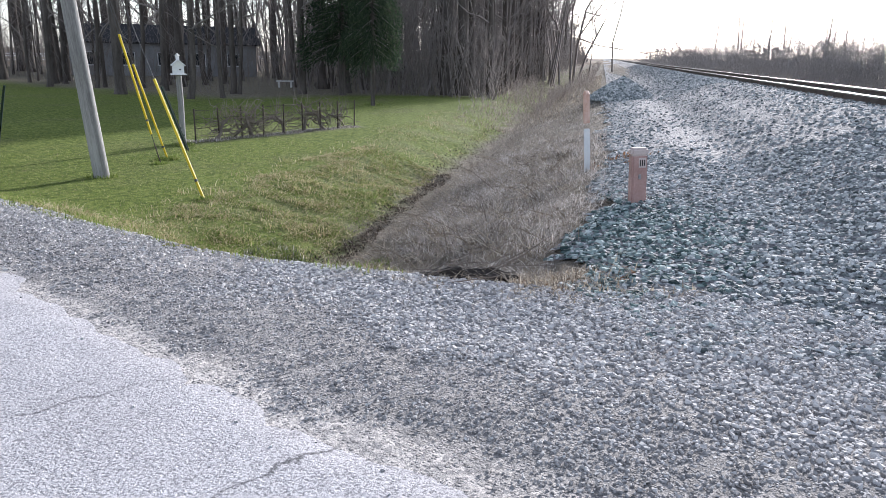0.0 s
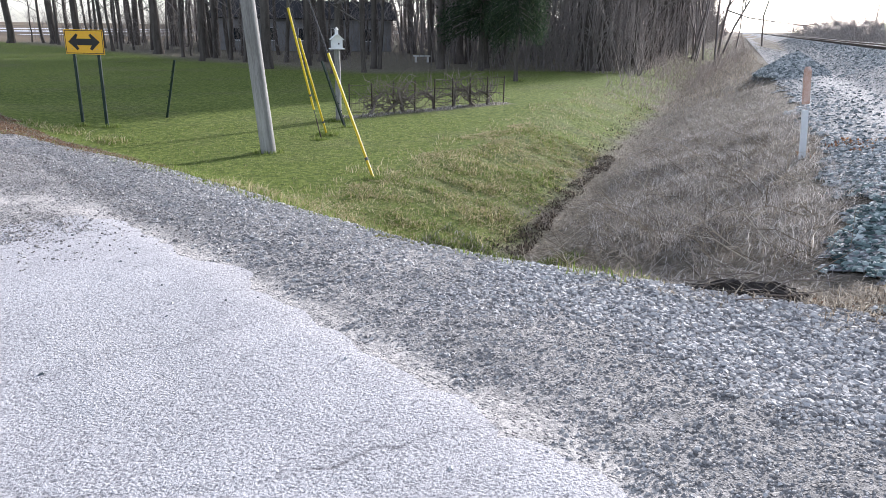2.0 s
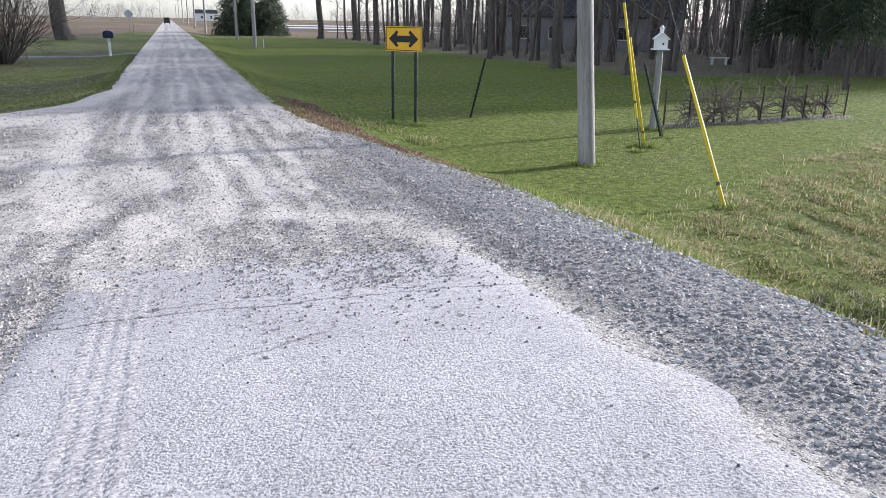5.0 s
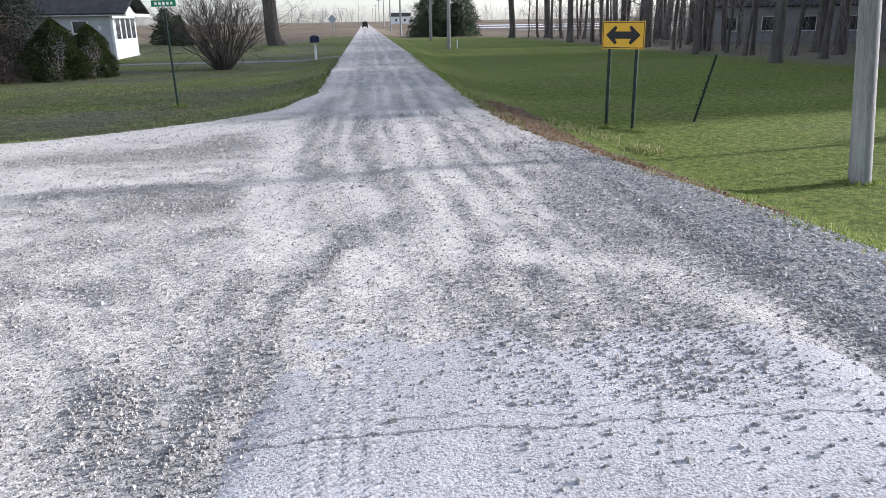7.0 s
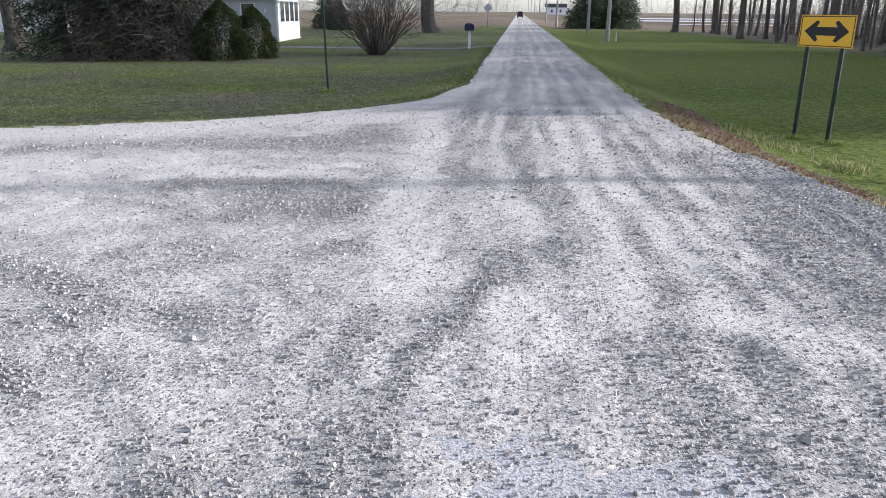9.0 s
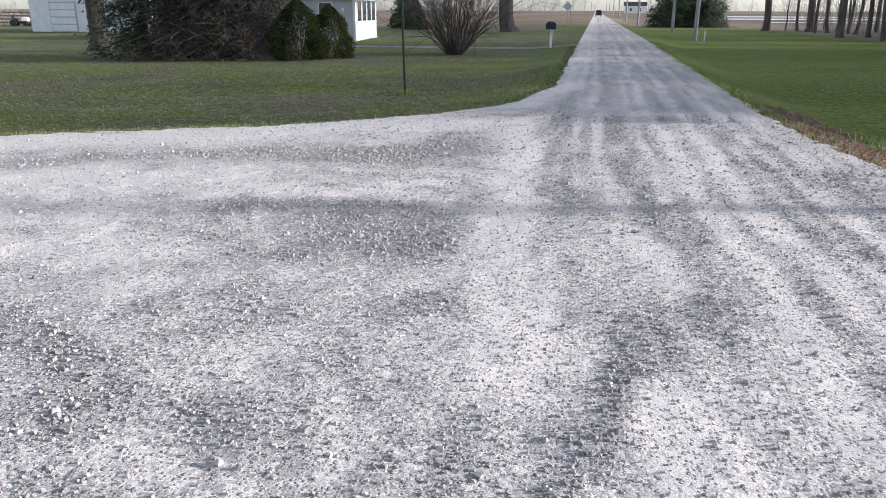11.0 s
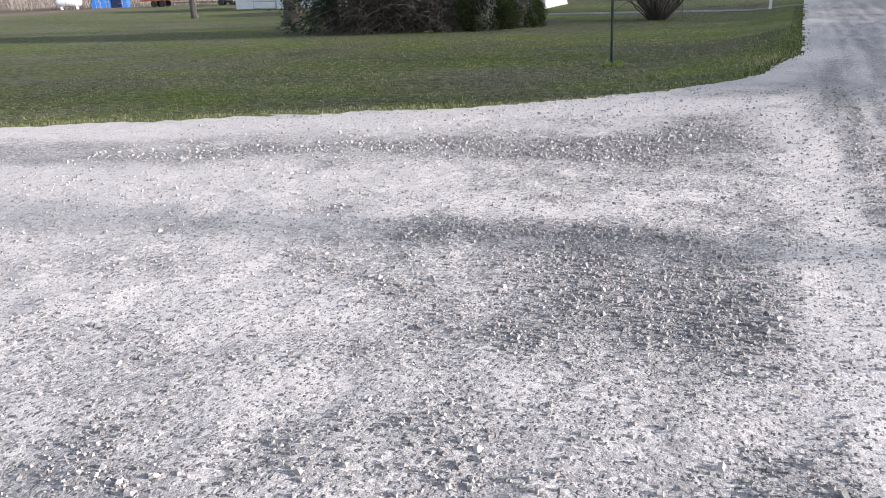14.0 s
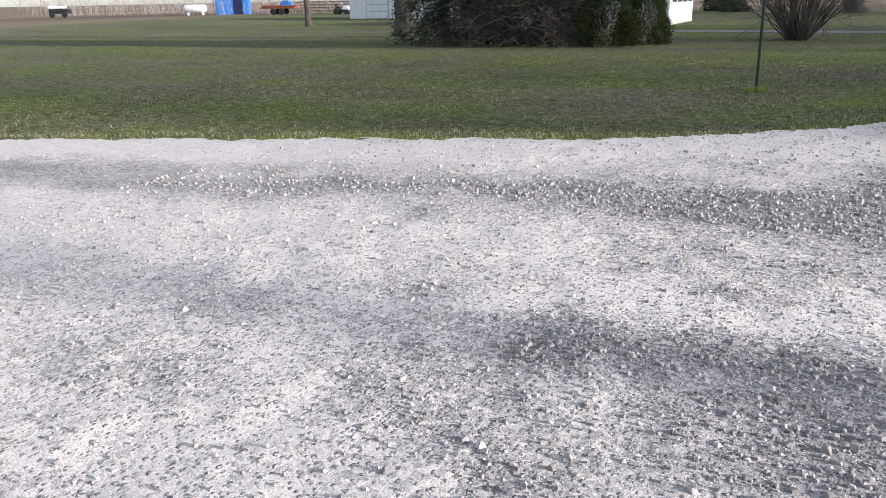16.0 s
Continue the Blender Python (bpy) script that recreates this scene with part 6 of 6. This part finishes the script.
P = throw(26000, 6.2, 8.8, 14.2, 17.0, lambda x, y: np.exp(-(((x - 7.45) / 0.4) ** 2 + ((y - 15.3) / 0.3) ** 2)) * 0.7 + 0.12 * (np.abs(outside(x, y)) < 0.25 + 0.2 * vnoise(x, y, 0.4)))
blades("verge_litter", P, 0.08, 0.005, m_straw, "dry tan grass and litter at the ditch's end", 1.5)
P = throw(1500, 6.8, 8.6, 14.4, 16.4, lambda x, y: np.exp(-(((x - 7.55) / 0.4) ** 2 + ((y - 15.2) / 0.3) ** 2)))
blades("fallen_leaves", P, 0.03, 0.02, m_leaf, "brown fallen leaves caught in the dry grass", 1.5)
P = throw(52000, 4.2, 7.4, 24, 37, lambda x, y: (outside(x, y) > -0.1) * (outside(x, y) < 0.5 + 1.0 * smooth(24, 29, y) + 0.3 * vnoise(x, y, 0.8)) * 0.8)
blades("leaf_litter", P[::2], 0.035, 0.02, m_leaf, "brown leaf litter on bare soil beside the gravel", 1.4)
blades("dry_litter", P[1::2], 0.05, 0.004, m_straw, "dry grass litter beside the gravel", 1.6)
P = throw(5000, 14, 21.5, 32.0, 33.4, lambda x, y: (np.abs(y - (32.35 + 0.086 * (x - 14.3))) < 0.3 + 0.2 * vnoise(x, y, 0.6)) * 0.9)
blades("fence_litter", P, 0.07, 0.008, m_grey, "dead leaves and weeds along the wire fence", 1.2)
# long bleached weed stalks fallen over the ditch
wt = Tubes()
for k in range(420):
    x, y = 8.4 + 9 * ru.random() ** 1.4, 16.2 + 7.5 * ru.random()
    if road_gap(x, y) < 0.5 or uv(x, y)[1] > -9.9 or uv(x, y)[1] < -12.9:
        continue
    a, L = ru.normal(2.3, 1.3), 0.3 + 0.7 * ru.random() ** 2
    p0 = np.array([x, y, H(x, y) + 0.05])
    p1 = p0 + np.array([math.cos(a), math.sin(a), 0.05 + 0.45 * ru.random()]) * L
    wt.add([p0, (p0 + p1) / 2 + np.array([0, 0, 0.08]), p1], [0.005, 0.004, 0.002], 4)
    for j in range(3):
        b = p0 + (p1 - p0) * (0.4 + 0.5 * ru.random())
        wt.add([b, b + ru.normal(0, 0.16, 3) + np.array([0, 0, 0.08])], [0.003, 0.0015], 3)
tagged(wt.make("fallen_stalks", m_straw), "bleached weed stalks fallen across the ditch", "weeds", "", "stuff")

# ribbed tyre print in the dust of the pavement
rib = Tubes()
for lane in range(4):
    for k in range(64):
        y = 17.7 + 0.05 * k
        x = 1.47 + 0.082 * lane + 0.02 * (y - 20) + 0.012 * math.sin(y * 2.1) + 0.005 * rs.normal()
        z = float(pave_z(x, y)) + 0.002
        rib.add([(x - 0.032, y - 0.016, z - 0.005), (x, y, z), (x + 0.032, y + 0.016, z - 0.005)], [0.005, 0.0095, 0.005], 5)
tagged(rib.make("tyre_print", m_pave), "ribbed tyre print pressed into the pale dust", "tyre print", "", "stuff")

# grass overhanging the far edges of the road
P = throw(30000, -1.5, 0.6, 34, 60, lambda x, y: (np.abs(outside(x, y) - 0.1) < 0.25) * 0.9)
blades("edge_grass", P[::2], 0.05, 0.008, m_dull, "rough grass along the road's edge")
P = throw(30000, 4.2, 5.4, 34, 60, lambda x, y: (np.abs(outside(x, y) - 0.1) < 0.25) * 0.9)
blades("edge_grass", P[::2], 0.06, 0.008, m_blade, "rough grass along the road's edge")

# tussocks on the slope of the ditch, and dark litter that paints the shadow line along its bottom
P = throw(240000, 5.9, 18, 17, 30, lambda x, y: (uv(x, y)[1] > -16.7 + 0.5 * vnoise(x, y, 1.2)) * (uv(x, y)[1] < -13.9) * (outside(x, y) > 0.15) * (0.2 + 0.8 * smooth(-0.3, 0.3, vnoise(x, y, 0.3))))
green_ = rs.random(len(P)) < 0.32 + 0.4 * vnoise(P[:, 0], P[:, 1], 1.5)
blades("slope_tussocks", P[~green_], 0.042, 0.007, m_tan, "tan clumps of dead grass on the slope of the ditch", 2.4)
blades("slope_tussocks", P[green_], 0.055, 0.007, m_blade, "green clumps of grass on the slope of the ditch", 1.8)
P = throw(60000, 7.5, 18, 17, 28, lambda x, y: (np.abs(uv(x, y)[1] + 13.7) < 0.24 + 0.15 * vnoise(x, y, 0.6)) * (outside(x, y) > 0.3) * (x > 9.2))
blades("ditch_shade_litter", P, 0.05, 0.012, m_ditch, "dark wet leaves along the ditch bottom, with its shadow line put into their colour", 1.2)
P = throw(110000, 5.9, 30, 16.5, 38, lambda x, y: (np.abs(uv(x, y)[1] + 15.7) < 1.6 + 0.4 * vnoise(x, y, 0.8)) * (outside(x, y) > 0.1) * (0.12 + 0.88 * smooth(-0.1, 0.3, vnoise(x, y, 0.42))) * np.interp(x, [7, 16, 30], [1, 0.7, 0.4]))
blades("slope_tussocks", P[np.arange(len(P)) % 3 > 0], 0.085, 0.006, m_tan, "straw-coloured tussocks on the slope of the ditch", 1.0)
blades("slope_tussocks", P[::3], 0.08, 0.005, m_blade, "green tussocks on the slope of the ditch", 1.0)
P = throw(30000, 7.5, 30, 17, 36, lambda x, y: (np.abs(uv(x, y)[1] + 14.0) < 0.5 + 0.15 * vnoise(x, y, 0.6)) * (outside(x, y) > 0.3) * 0.8)
blades("ditch_shade_litter", P, 0.05, 0.012, m_ditch, "dark wet leaves along the ditch bottom, with its shadow line put into their colour", 1.2)
P = throw(2500, 13.4, 15.2, 17.4, 19.2, lambda x, y: np.exp(-(((x - 14.3) / 0.45) ** 2 + ((y - 18.25) / 0.3) ** 2)) * 0.6)
blades("leaf_drift", P, 0.07, 0.02, m_leaf, "reddish-brown dead leaves by the marker post", 1.0)
# taller grass round the feet of posts, where the mower misses
for x, y, r_, n in ((PX, PY, 0.33, 420), (11.38, 29.15, 0.2, 260), (11.88, 29.72, 0.3, 520), (9.61, 24.38, 0.18, 240), (13.6, 31.9, 0.3, 420), (7.9, 33.9, 0.25, 260), (7.35, 34.5, 0.2, 200), (13.15, 30.7, 0.2, 200), (29.7, 40.7, 0.5, 300), (-3.48, 38.65, 0.25, 300)):
    a, f = rs.random(n) * 6.283, np.sqrt(rs.random(n))
    P = np.stack([x + r_ * f * np.cos(a), y + r_ * f * np.sin(a)], 1)
    blades("uncut_grass", P, 0.1, 0.005, m_blade, "uncut grass round the foot of a post", 0.8)
